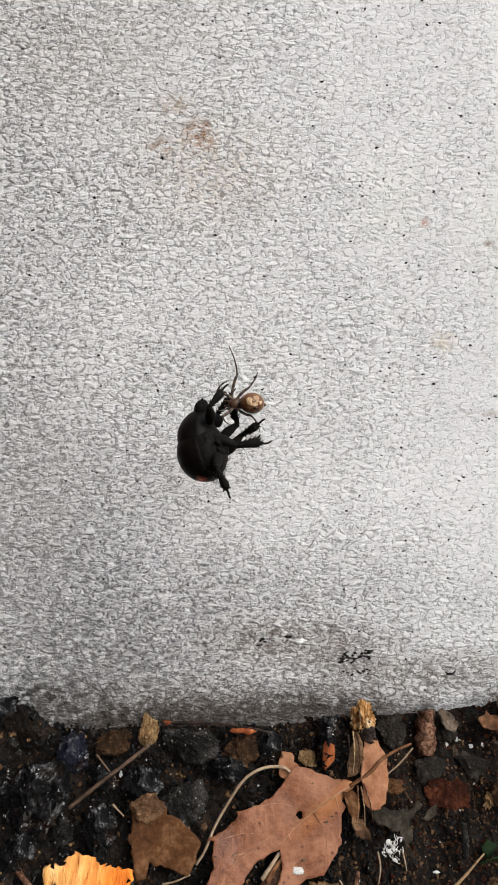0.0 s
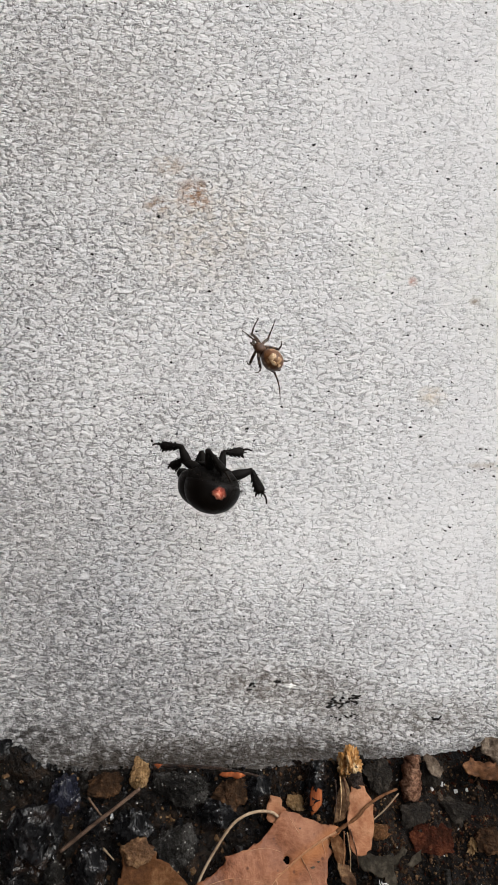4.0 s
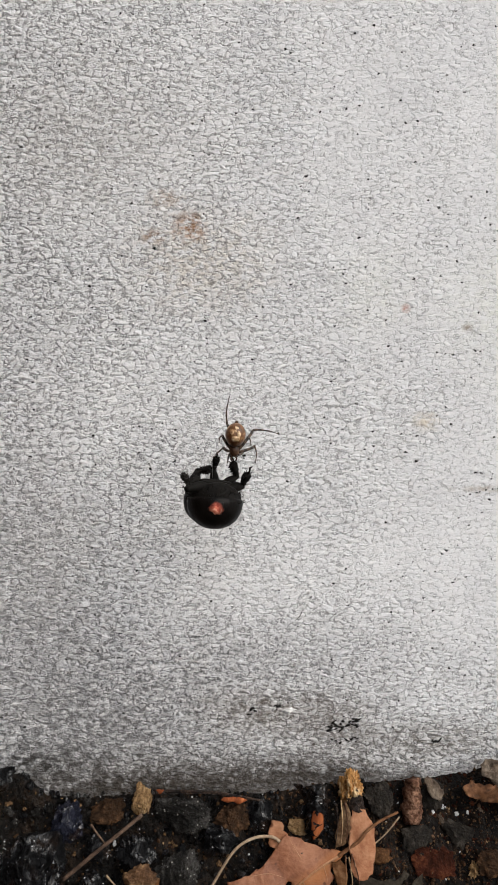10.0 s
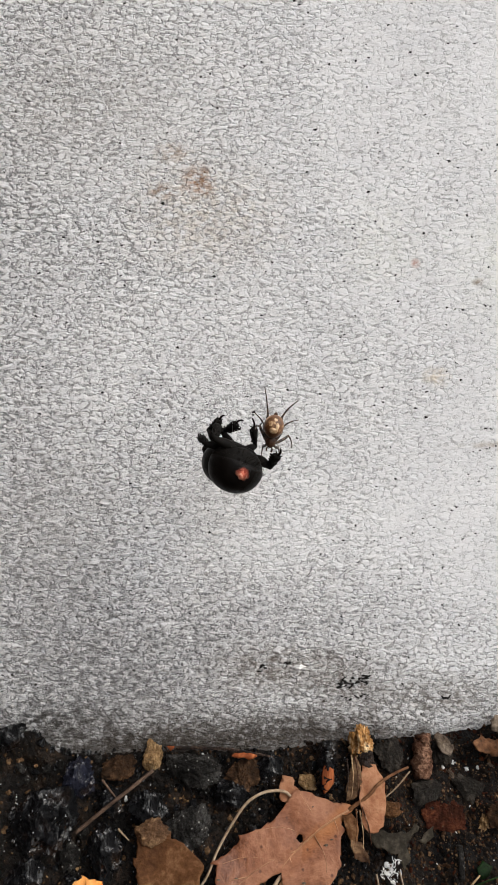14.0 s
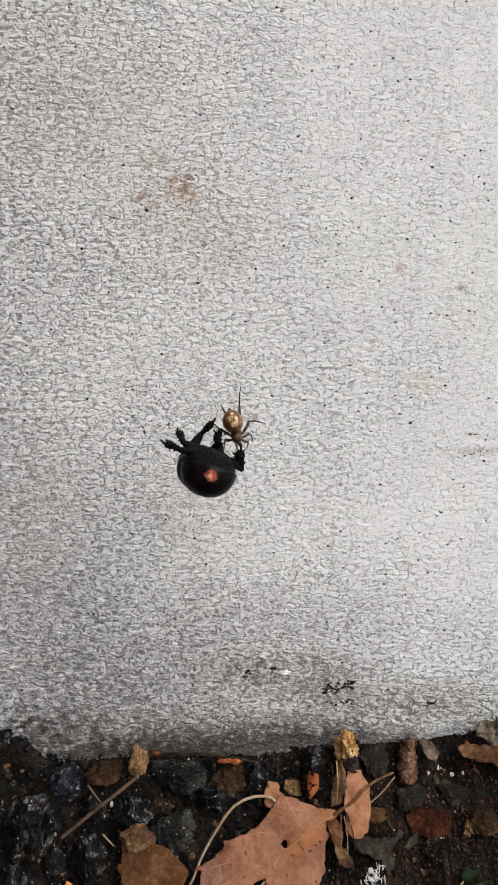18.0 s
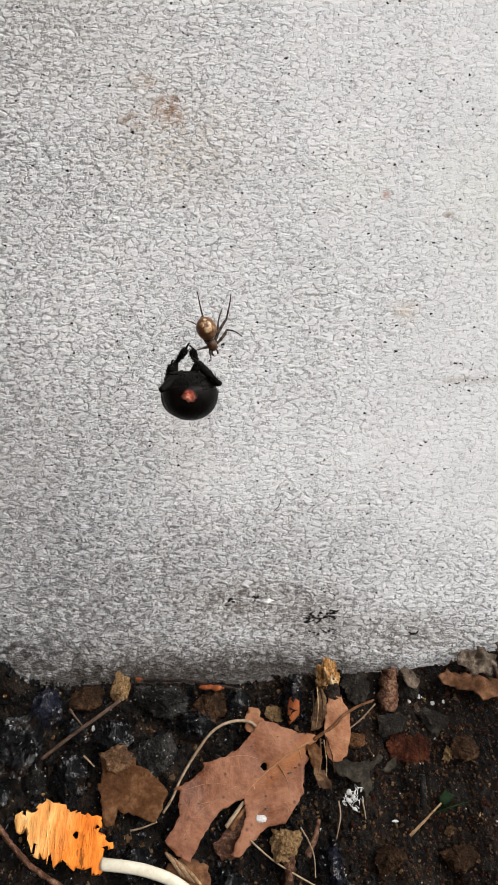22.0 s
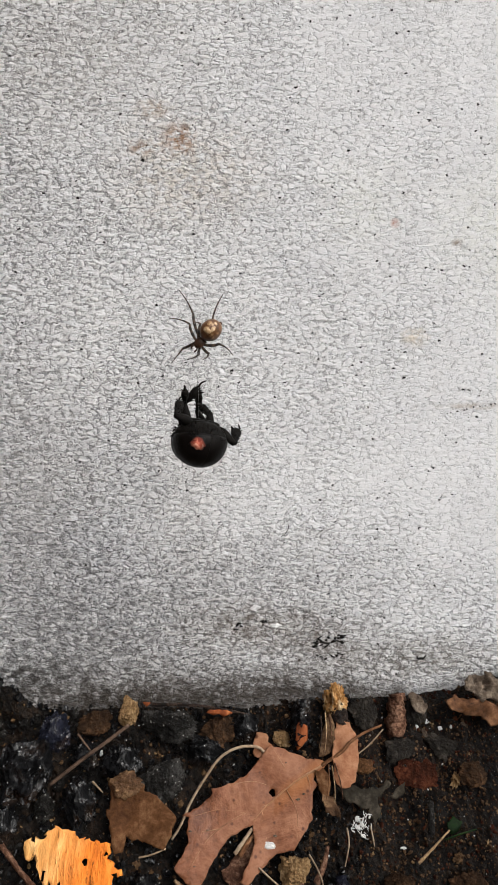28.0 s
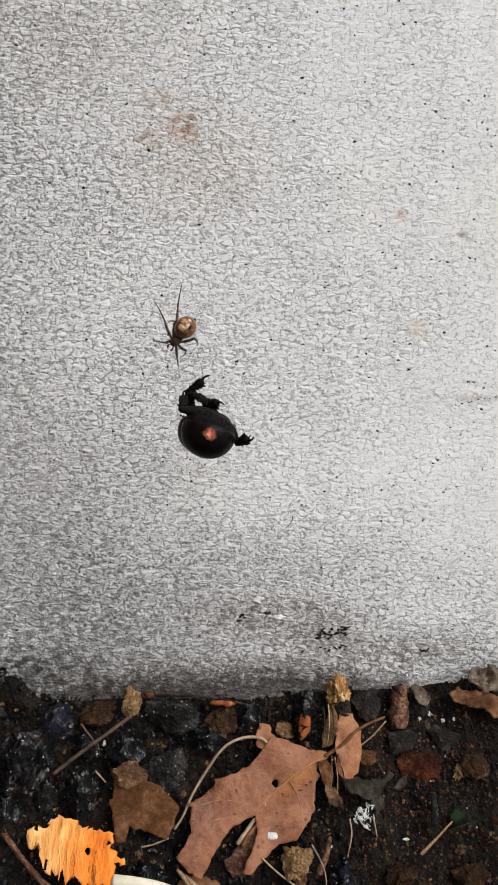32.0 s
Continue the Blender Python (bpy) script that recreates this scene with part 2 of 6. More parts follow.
# Rust and soil marks; dark rows at the foot and lower left also paint shade.
STAINS_AND_SHADE = (  # x, z, half width, half height, colour, strength, least cover
    (-8.6, 98.5, 3.4, 3.2, (0.34, 0.17, 0.07), 0.95, 0.0),
    (-14.5, 97.0, 3.0, 1.6, (0.34, 0.21, 0.12), 0.8, 0.0),
    (-12.0, 103.0, 4.0, 2.0, (0.40, 0.28, 0.18), 0.7, 0.0),
    (-7.0, 93.0, 15.0, 11.0, (0.88, 0.80, 0.70), 0.7, 0.1),
    (27.4, 84.9, 0.9, 0.9, (0.42, 0.17, 0.11), 0.9, 0.1),
    (37.8, 81.5, 1.0, 0.9, (0.26, 0.19, 0.14), 0.8, 0.1),
    (31.0, 66.0, 2.6, 2.0, (0.66, 0.56, 0.42), 0.6, 0.1),
    (2.0, 16.0, 13.0, 6.0, (0.22, 0.18, 0.14), 0.7, 0.25),
    (15.0, 13.0, 12.0, 8.0, (0.16, 0.135, 0.115), 0.85, 0.45),
    (-20.0, 11.0, 30.0, 12.0, (0.21, 0.20, 0.19), 0.5, 0.45),
    (-34.0, 16.0, 20.0, 19.0, (0.22, 0.215, 0.21), 0.5, 0.3),
    # soil splash, with the shade at the wall's foot painted in
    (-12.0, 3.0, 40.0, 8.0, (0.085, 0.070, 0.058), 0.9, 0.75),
    (10.0, 4.0, 22.0, 6.0, (0.10, 0.085, 0.075), 0.9, 0.5),
    (-36.0, 40.0, 14.0, 26.0, (0.36, 0.35, 0.34), 0.6, 0.25),
    (33.0, 10.0, 17.0, 5.5, (0.18, 0.16, 0.14), 0.85, 0.4),
    (-26.0, 112.0, 26.0, 16.0, (0.48, 0.46, 0.44), 0.55, 0.25),
    (4.0, 24.0, 34.0, 10.0, (0.66, 0.65, 0.65), 0.7, 0.1),
    (42.0, 54.4, 8.0, 0.7, (0.34, 0.27, 0.20), 0.6, 0.0),
    # soil smears that also paint the dark shade along the foot
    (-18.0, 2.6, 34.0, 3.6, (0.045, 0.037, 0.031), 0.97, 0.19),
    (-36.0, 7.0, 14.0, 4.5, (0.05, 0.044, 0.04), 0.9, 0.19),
    (12.0, 4.6, 24.0, 2.6, (0.06, 0.052, 0.046), 0.9, 0.15),
    # films that put the shaded look of the left side into the colour
    (-28.0, 26.0, 32.0, 24.0, (0.76, 0.76, 0.775), 0.8, 0.19),
    (-28.0, 12.0, 34.0, 13.0, (0.66, 0.66, 0.67), 0.7, 0.19),
    (-38.0, 60.0, 16.0, 40.0, (0.80, 0.80, 0.815), 0.6, 0.15),
    # shadow line at the foot, painted as dark colour
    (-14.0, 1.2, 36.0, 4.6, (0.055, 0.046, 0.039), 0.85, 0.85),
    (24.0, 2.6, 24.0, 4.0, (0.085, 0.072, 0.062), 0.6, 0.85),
    (44.0, 84.0, 13.0, 14.0, (0.95, 0.96, 0.88), 0.6, 0.15),
    (22.0, 88.0, 9.0, 9.0, (0.94, 0.95, 0.87), 0.5, 0.1),
)
WALL = concrete()
SOIL = grainy("damp_soil", (0.010, 0.007, 0.005), (0.052, 0.032, 0.019), (0.17, 0.10, 0.056), 1.4, 0.85, 0.6, 0.05, speck=(0.22, 0.13, 0.07))
COAL = charcoal("charcoal", (0.0026, 0.0026, 0.0029), (0.45, 0.45, 0.46), 0.005)
COAL_BLUE = charcoal("blue_charcoal", (0.006, 0.0065, 0.011), (0.24, 0.27, 0.42), 0.0)
SLATE = grainy("grey_stone", (0.006, 0.0056, 0.0052), (0.018, 0.0165, 0.015), (0.085, 0.080, 0.074), 0.7, 0.7, 0.7, 0.08, speck=(0.30, 0.29, 0.26))
BROWN = grainy("brown_clod", (0.010, 0.0065, 0.004), (0.040, 0.022, 0.012), (0.13, 0.068, 0.034), 1.1, 0.85, 0.35, 0.06)
CLAY = grainy("brown_crumb", (0.034, 0.020, 0.011), (0.125, 0.073, 0.038), (0.36, 0.22, 0.112), 0.9, 0.85, 0.3, 0.05)
RUST = grainy("reddish_stone", (0.010, 0.0045, 0.003), (0.042, 0.013, 0.007), (0.13, 0.042, 0.020), 1.1, 0.85, 0.5, 0.05)
TAN = grainy("tan_stone", (0.10, 0.056, 0.024), (0.27, 0.165, 0.075), (0.47, 0.32, 0.17), 0.8, 0.8, 0.35, 0.1)
DUSK = grainy("earthy_stone", (0.006, 0.005, 0.004), (0.020, 0.0165, 0.013), (0.065, 0.055, 0.044), 0.9, 0.75, 0.4, 0.12)
LEAF = grainy("dry_oak_leaf", (0.13, 0.046, 0.020), (0.305, 0.128, 0.062), (0.46, 0.235, 0.13), 2.4, 0.65, 0.25, 0.1, speck=(0.095, 0.034, 0.015), varied=0.1)


def oak_skin():
    """Dry oak leaf: pinkish brown, an orange flush along the midrib, a net of fine veins, freckles."""
    n = Nodes("oak_leaf_skin")
    v = n.coord()
    xyz = n.add("SeparateXYZ")
    n.link(v, xyz.inputs[0])
    big, fine = n.noise(v, 130, 5, 0.6, 0.5), n.noise(v, 900, 4, 0.65)
    f = n.math("ADD", n.math("MULTIPLY", big, 0.65), n.math("MULTIPLY", fine, 0.35))
    col = n.ramp(f, (0.39, (0.105, 0.036, 0.015)), (0.50, (0.185, 0.070, 0.032)), (0.61, (0.26, 0.115, 0.060)))
    off = n.math("SUBTRACT", n.math("MULTIPLY", n.math("ADD", xyz.outputs[0], -0.0154), 0.561), n.math("MULTIPLY", n.math("ADD", xyz.outputs[1], 0.0101), 0.828))
    near = n.math("ADD", n.math("MULTIPLY", n.math("ABSOLUTE", off), 420.0), n.math("MULTIPLY", n.noise(v, 400, 3), 0.5))
    tip = n.ramp(n.math("MULTIPLY", xyz.outputs[0], 60.0), (0.15, 0.0), (0.75, 1.0))
    col = n.mix(n.math("MULTIPLY", n.ramp(near, (0.30, 0.75), (1.0, 0.0)), tip), col, (0.33, 0.125, 0.034))
    net = n.cells(v, 620, "DISTANCE_TO_EDGE").outputs["Distance"]
    col = n.mix(n.ramp(net, (0.02, 0.10), (0.10, 0.0)), col, (0.34, 0.18, 0.105))
    spot = n.cells(v, 700)
    keep = n.ramp(n.noise(v, 330, 2), (0.44, 0.0), (0.54, 0.85))
    col = n.mix(n.math("MULTIPLY", n.ramp(spot.outputs["Distance"], (0.10, 1.0), (0.24, 0.0)), keep), col, (0.075, 0.026, 0.013))
    nor = n.bump(fine, 0.00012, 0.7, n.bump(net, 0.0003, 0.25, n.bump(big, 0.0012, 0.6)))
    return n.done(col, n.ramp(big, (0.35, 0.42), (0.65, 0.62)), nor, 0.28)


OAK_SKIN = oak_skin()
LEAF_DARK = grainy("wet_brown_leaf", (0.060, 0.024, 0.009), (0.13, 0.055, 0.021), (0.27, 0.145, 0.068), 1.5, 0.7, 0.2, 0.08)
VEIN = grainy("leaf_vein", (0.22, 0.10, 0.05), (0.38, 0.19, 0.095), (0.50, 0.29, 0.17), 1.0, 0.6, 0.04, 0.2)
BARK = grainy("bark", (0.022, 0.010, 0.006), (0.100, 0.046, 0.027), (0.34, 0.195, 0.125), 0.9, 0.8, 0.35, 0.1)
STRIP = grainy("warm_bark", (0.05, 0.022, 0.010), (0.17, 0.075, 0.032), (0.32, 0.16, 0.075), 1.6, 0.7, 0.2, 0.15)
TWIG = grainy("twig_bark", (0.04, 0.024, 0.017), (0.10, 0.062, 0.043), (0.20, 0.13, 0.09), 1.2, 0.75, 0.1, 0.15)
EMBER = grainy("charred_wood", (0.005, 0.0035, 0.003), (0.022, 0.012, 0.008), (0.13, 0.080, 0.055), 1.1, 0.6, 0.4, 0.25, (2.4, 2.4, 0.35))
BREAK = grainy("orange_break", (0.10, 0.026, 0.010), (0.28, 0.075, 0.024), (0.56, 0.20, 0.07), 2.0, 0.7, 0.1, 0.1, (2.4, 1.0, 0.35))
BREAK_DARK = grainy("husk_brown", (0.03, 0.012, 0.005), (0.12, 0.055, 0.022), (0.36, 0.20, 0.09), 0.7, 0.75, 0.3, 0.1)
PALE = grainy("pale_wood", (0.14, 0.075, 0.038), (0.36, 0.23, 0.115), (0.74, 0.56, 0.31), 1.2, 0.7, 0.15, 0.3, (1.6, 1.6, 0.6))
CURL = grainy("curled_brown", (0.03, 0.014, 0.007), (0.10, 0.052, 0.025), (0.27, 0.165, 0.085), 1.0, 0.7, 0.2, 0.12)
GOLD = grainy("torn_fibre", (0.10, 0.038, 0.012), (0.62, 0.31, 0.10), (1.0, 0.82, 0.52), 0.9, 0.8, 0.5, 0.1, (1.4, 1.4, 0.6), varied=0.1)
STRAW = grainy("straw", (0.20, 0.13, 0.08), (0.36, 0.26, 0.17), (0.54, 0.43, 0.31), 1.0, 0.6, 0.04, 0.15)
IVORY = grainy("ivory_stalk", (0.62, 0.56, 0.42), (0.82, 0.76, 0.60), (0.95, 0.90, 0.76), 2.0, 0.4, 0.03, 0.4)
LICHEN = grainy("grey_flake", (0.05, 0.035, 0.024), (0.15, 0.11, 0.080), (0.36, 0.29, 0.22), 1.0, 0.85, 0.3, 0.1)
WHITE = grainy("white_crust", (0.45, 0.44, 0.42), (0.85, 0.84, 0.82), (1.0, 1.0, 0.98), 0.8, 0.6, 0.1, 0.4)
GREEN = grainy("green_blade", (0.004, 0.010, 0.003), (0.010, 0.028, 0.006), (0.03, 0.06, 0.015), 1.2, 0.5, 0.1, 0.06)
GREYLEAF = grainy("grey_leaf", (0.012, 0.010, 0.007), (0.036, 0.030, 0.022), (0.105, 0.088, 0.064), 1.4, 0.7, 0.12, 0.06)
SOOT = grainy("soot_spot", (0.008, 0.008, 0.008), (0.018, 0.017, 0.016), (0.05, 0.045, 0.04), 0.6, 0.8, 0.05, 0.2)


def shell(name, colour, rough, coat):
    n = Nodes(name)
    v = n.coord()
    dots = n.cells(v, 2600)
    pit = n.ramp(dots.outputs["Distance"], (0.12, 0.0), (0.3, 1.0))
    tint = n.ramp(n.noise(v, 500, 4), (0.35, colour), (0.7, tuple(c * 1.9 for c in colour)))
    worn = n.ramp(n.noise(v, 900, 4), (0.3, rough * 0.8), (0.7, rough * 1.5))
    nor = n.bump(pit, 0.00003, 0.5, n.bump(n.noise(v, 700, 3), 0.00012, 0.35))
    m = n.done(tint, worn, nor, 0.16 if rough < 0.4 else 0.08)
    n.out.inputs["Coat Weight"].default_value = coat
    n.out.inputs["Coat Roughness"].default_value = 0.22
    return m


CHITIN = shell("black_chitin", (0.0032, 0.0026, 0.0023), 0.40, 0.02)
CHITIN_DULL = shell("dull_black_chitin", (0.004, 0.0035, 0.003), 0.6, 0.0)
HAIR = shell("brown_hair", (0.008, 0.006, 0.005), 0.6, 0.0)
SP_BODY = grainy("spider_brown", (0.025, 0.011, 0.006), (0.075, 0.036, 0.018), (0.17, 0.09, 0.045), 1.0, 0.5, 0.04, 0.4, varied=0.0)
SP_ABD = grainy("spider_abdomen", (0.030, 0.012, 0.005), (0.15, 0.065, 0.024), (0.62, 0.42, 0.22), 1.25, 0.36, 0.05, 0.5, varied=0.0)
SP_MARK = grainy("cream_mark", (0.16, 0.075, 0.03), (0.46, 0.30, 0.16), (0.80, 0.68, 0.48), 0.6, 0.45, 0.03, 0.5, varied=0.0)


def banded_leg():
    n = Nodes("banded_leg")
    v = n.coord()
    w = n.add("TexWave", Scale=330.0, Distortion=1.5, Detail=2.0)
    w.bands_direction = "X"
    n.link(v, w.inputs["Vector"])
    col = n.ramp(w.outputs["Fac"], (0.3, (0.022, 0.015, 0.012)), (0.75, (0.10, 0.066, 0.045)))
    return n.done(col, 0.5, n.bump(n.noise(v, 5000, 2), 0.00003), 0.4)


SP_LEG = banded_leg()
SILK = Nodes("silk").done((0.75, 0.75, 0.74), 0.3)


# ---- mesh helpers (all in millimetres) ----
def part(name, bm, material, parent=None, label="", at=None, smooth=True, sharp=0):
    """Links a bmesh in millimetres as one mesh object, under parent if given."""
    me = bpy.data.meshes.new(name)
    bmesh.ops.scale(bm, vec=(0.001, 0.001, 0.001), verts=bm.verts)
    bmesh.ops.recalc_face_normals(bm, faces=bm.faces)
    if smooth:
        for f in bm.faces:
            f.smooth = True
    bm.to_mesh(me)
    bm.free()
    me.materials.append(material)
    if sharp:
        me.set_sharp_from_angle(angle=radians(sharp))
    ob = new(name, me)
    if parent:
        ob.parent = parent
    if at is not None:
        ob.matrix_basis = at
    if label:
        tagged(ob, label)
    return ob


def mm(x, y, z, rx=0, ry=0, rz=0):
    return pose(x / 1000, y / 1000, z / 1000, rx, ry, rz)


def rock(sx, sy, sz, seed, facets=11, rough=0.06, level=3):
    """A broken stone: a ball cut by random planes, then roughened."""
    rnd = random.Random(seed)
    bm = bmesh.new()
    bmesh.ops.create_icosphere(bm, subdivisions=level, radius=1.0)
    planes = []
    for _ in range(facets):
        d = Vector((rnd.gauss(0, 1), rnd.gauss(0, 1), rnd.gauss(0, 1))).normalized()
        planes.append((d, rnd.uniform(0.62, 0.95)))
    off = Vector((seed * 3.1, seed * 1.7, seed * 0.9))
    for vert in bm.verts:
        d = vert.co.normalized()
        r = 1.15
        for nrm, h in planes:
            c = d.dot(nrm)
            if c > 0.05:
                r = min(r, h / c)
        r *= 1 + rough * 1.3 * noise.noise(d * 2.6 + off) + rough * 0.8 * noise.noise(d * 7 + off) + rough * 0.5 * noise.noise(d * 16 + off)
        vert.co = Vector((d.x * r * sx / 2, d.y * r * sy / 2, d.z * r * sz / 2))
    return bm


def tube(points, radii, sides=7, wobble=0.0, seed=0):
    """A round, tapering body along a line of points."""
    pts = [Vector(p) for p in points]
    bm = bmesh.new()
    rings = []
    side = Vector((0.31, 0.52, 0.79))
    for i, p in enumerate(pts):
        d = (pts[min(i + 1, len(pts) - 1)] - pts[max(i - 1, 0)]).normalized()
        a = d.cross(side).normalized()
        b = d.cross(a)
        ring = []
        for k in range(sides):
            w = 2 * math.pi * k / sides
            r = radii[i] * (1 + wobble * noise.noise(Vector((i * 0.7, k * 1.3, seed * 2.3))))
            ring.append(bm.verts.new(p + (a * math.cos(w) + b * math.sin(w)) * r))
        rings.append(ring)
    for r0, r1 in zip(rings, rings[1:]):
        for k in range(sides):
            bm.faces.new((r0[k], r0[(k + 1) % sides], r1[(k + 1) % sides], r1[k]))
    bm.faces.new(rings[0][::-1])
    bm.faces.new(rings[-1])
    return bm


def bend(points, n=14):
    """A smooth line through control points (Catmull-Rom)."""
    p = [Vector(q) for q in points]
    p = [p[0] * 2 - p[1]] + p + [p[-1] * 2 - p[-2]]
    out = []
    for i in range(1, len(p) - 2):
        for k in range(n):
            t = k / n
            a, b, c, d = p[i - 1 : i + 3]
            out.append(0.5 * (2 * b + (c - a) * t + (2 * a - 5 * b + 4 * c - d) * t * t + (3 * b - a - 3 * c + d) * t**3))
    return out + [p[-2]]


def blade(outline, thick, lift, hole=None, step=0.9, jag=0.0):
    """A thin leaf or flake with thickness: an outline filled with small triangles, lifted by lift(x, y)."""
    from mathutils import geometry

    fine = []
    for (ax, ay), (bx, by) in zip(outline, outline[1:] + outline[:1]):
        k = max(1, int(math.hypot(bx - ax, by - ay) / step))
        for i in range(k):
            x, y = ax + (bx - ax) * i / k, ay + (by - ay) * i / k
            fine.append((x + jag * noise.noise(Vector((x * 2.7, y * 2.7, 1.0))), y + jag * noise.noise(Vector((x * 2.7, y * 2.7, 6.0)))))

    def inside(x, y):
        odd = False
        for (ax, ay), (bx, by) in zip(fine, fine[1:] + fine[:1]):
            if (ay > y) != (by > y) and x < (bx - ax) * (y - ay) / (by - ay) + ax:
                odd = not odd
        return odd

    xs, ys = [p[0] for p in fine], [p[1] for p in fine]
    pts = [Vector((x + 0.12 * noise.noise(Vector((x, y, 3.0))), y + 0.12 * noise.noise(Vector((x, y, 9.0))))) for x, y in fine]
    edges = [(i, (i + 1) % len(pts)) for i in range(len(pts))]
    if hole:
        hx, hy, hr = hole
        first = len(pts)
        ring = [Vector((hx + hr * c * (1 + 0.3 * ((k * 7) % 3 - 1)), hy + hr * s)) for k, (c, s) in enumerate((math.cos(w), math.sin(w)) for w in [i * math.pi / 4 for i in range(8)])]
        pts += ring
        edges += [(first + i, first + (i + 1) % 8) for i in range(8)]
    x = min(xs) + step / 2
    row = 0
    while x < max(xs):
        y = min(ys) + step / 2 * (1 + row % 2)
        while y < max(ys):
            if inside(x, y) and not (hole and math.hypot(x - hole[0], y - hole[1]) < hole[2] * 1.5):
                pts.append(Vector((x, y)))
            y += step
        x += step
        row += 1
    vs, _, faces, *_ = geometry.delaunay_2d_cdt(pts, edges, [], 0, 1e-5)
    bm = bmesh.new()
    top = [bm.verts.new((v.x, v.y, lift(v.x, v.y) + thick / 2)) for v in vs]
    low = [bm.verts.new((v.x, v.y, lift(v.x, v.y) - thick / 2)) for v in vs]
    count = {}
    for f in faces:
        cx, cy = sum(vs[i].x for i in f) / 3, sum(vs[i].y for i in f) / 3
        if not inside(cx, cy) or (hole and math.hypot(cx - hole[0], cy - hole[1]) < hole[2] * 0.8):
            continue
        bm.faces.new([top[i] for i in f])
        bm.faces.new([low[i] for i in reversed(f)])
        for a, b in zip(f, list(f[1:]) + [f[0]]):
            count[(a, b)] = 1
    for a, b in count:
        if (b, a) not in count:
            bm.faces.new((top[b], top[a], low[a], low[b]))
    bmesh.ops.delete(bm, geom=[v for v in bm.verts if not v.link_faces], context="VERTS")
    return bm


# ---- the place: a rendered wall, and a bank of litter at its foot ----
CB, SB = 0.573, 0.819


def foot(u):
    """Height of the litter at the wall's face, along the wall."""
    rise = 4.6 / (1 + math.exp(-(u - 40) / 4.0)) + 1.6 / (1 + math.exp(-(u - 9) / 2.0))
    return 2.2 + rise + 4.0 / (1 + math.exp((u + 36.5) / 0.8))


def relief(u, v):
    calm = 0.2 + 0.8 * min(1.0, max(0.0, v - 0.4) / 3.5) ** 1.3
    a = noise.noise(Vector((u * 0.16, v * 0.16, 1.0))) * 1.3
    b = noise.noise(Vector((u * 0.5, v * 0.5, 5.0))) * 0.55
    c = noise.noise(Vector((u * 1.4, v * 1.4, 8.0))) * 0.28
    hollow = -3.0 * math.exp(-(((u + 39) / 4.0) ** 2) - ((v - 7.5) / 3.0) ** 2)
    hollow += 0.35 * noise.noise(Vector((u * 2.6, v * 2.6, 3.0))) + 0.5 * abs(noise.noise(Vector((u * 0.9, v * 0.9, 13.0))))
    return (a + b + c) * calm + hollow * min(1.0, calm + 0.2) - 0.6


def slope(u, v):
    """The bank's smooth surface: v millimetres down from the wall's face."""
    if v <= 0:
        return Vector((u, -v, foot(u)))
    steep = min(v, 46)
    over = max(0.0, v - 46)
    fall = 18 * (1 - math.exp(-over / 22))
    return Vector((u, -steep * CB - over * 0.97, foot(u) - steep * SB - fall))


UP = Vector((0, -SB, CB))


def ground_sheet():
    us = [x * 0.3 for x in range(-170, 191)]
    grow = [75, 95, 130, 200, 350, 700, 1500, 4000, 12000, 60000, 400000]
    us = [-g for g in reversed(grow)] + us + grow
    vs = [-400000, -50000, -5000, -800, -150, -20, -3, -0.8] + [y * 0.3 for y in range(0, 140)] + [42.6, 44, 46, 48, 52, 58, 66, 80, 100, 140, 220, 400, 900, 2500, 9000, 50000, 400000]
    bm = bmesh.new()
    grid = []
    for v in vs:
        row = []
        for u in us:
            p = slope(max(-300, min(300, u)), v)
            p.x = u
            near = 1.0 if abs(u) <= 62 and -1 <= v <= 48 else 0.0
            p += UP * (relief(u, v) * near)
            if v < 0 or abs(u) > 400:
                p.z = min(p.z, 6) if v < 0 else p.z
            row.append(bm.verts.new(p))
        grid.append(row)
    for r0, r1 in zip(grid, grid[1:]):
        for k in range(len(us) - 1):
            bm.faces.new((r0[k], r0[k + 1], r1[k + 1], r1[k]))
    ob = part("ground", bm, mixed_soil())
    return tagged(ob, "dark damp soil banked against the foot of a wall", "ground", kind="structure")


def main_wall():
    bm = bmesh.new()
    bmesh.ops.create_cube(bm, size=1.0)
    for v in bm.verts:
        v.co = Vector((v.co.x * 3000, v.co.y * 180 + 90, v.co.z * 1000 + 440))
    bmesh.ops.bevel(bm, geom=bm.edges[:], offset=6, segments=2, affect="EDGES")
    ob = part("wall_north", bm, WALL, smooth=False)
    return tagged(ob, "pale grey rough rendered wall with pinholes and rust stains", "wall", kind="structure")


# Unseen dark block, added only to keep light off the pale wall's left.
def shade_block():
    bm = bmesh.new()
    bmesh.ops.create_cube(bm, size=1.0)
    for v in bm.verts:
        v.co = Vector((v.co.x * 120 - 112, v.co.y * 500 - 250.5, v.co.z * 760 + 320))
    bmesh.ops.bevel(bm, geom=bm.edges[:], offset=4, segments=2, affect="EDGES")
    ob = part("wall_west", bm, BARK, smooth=False)
    return tagged(ob, "unseen dark block added to shade the pale wall", "wall", kind="structure")


shade_block()
ground = ground_sheet()
wall = main_wall()


def lay(ob, u, v, up=0.0, turn=0.0, tip=0.0, lean=0.0):
    """Puts a thing on the bank: its z axis along the bank's normal, then turned (degrees) about it."""
    p = slope(u, v) + UP * (relief(u, v) + up)
    ob.matrix_basis = mm(*p) @ pose(0, 0, 0, math.degrees(math.atan2(SB, CB)), 0, 0) @ pose(0, 0, 0, tip, lean, turn)
    return ob


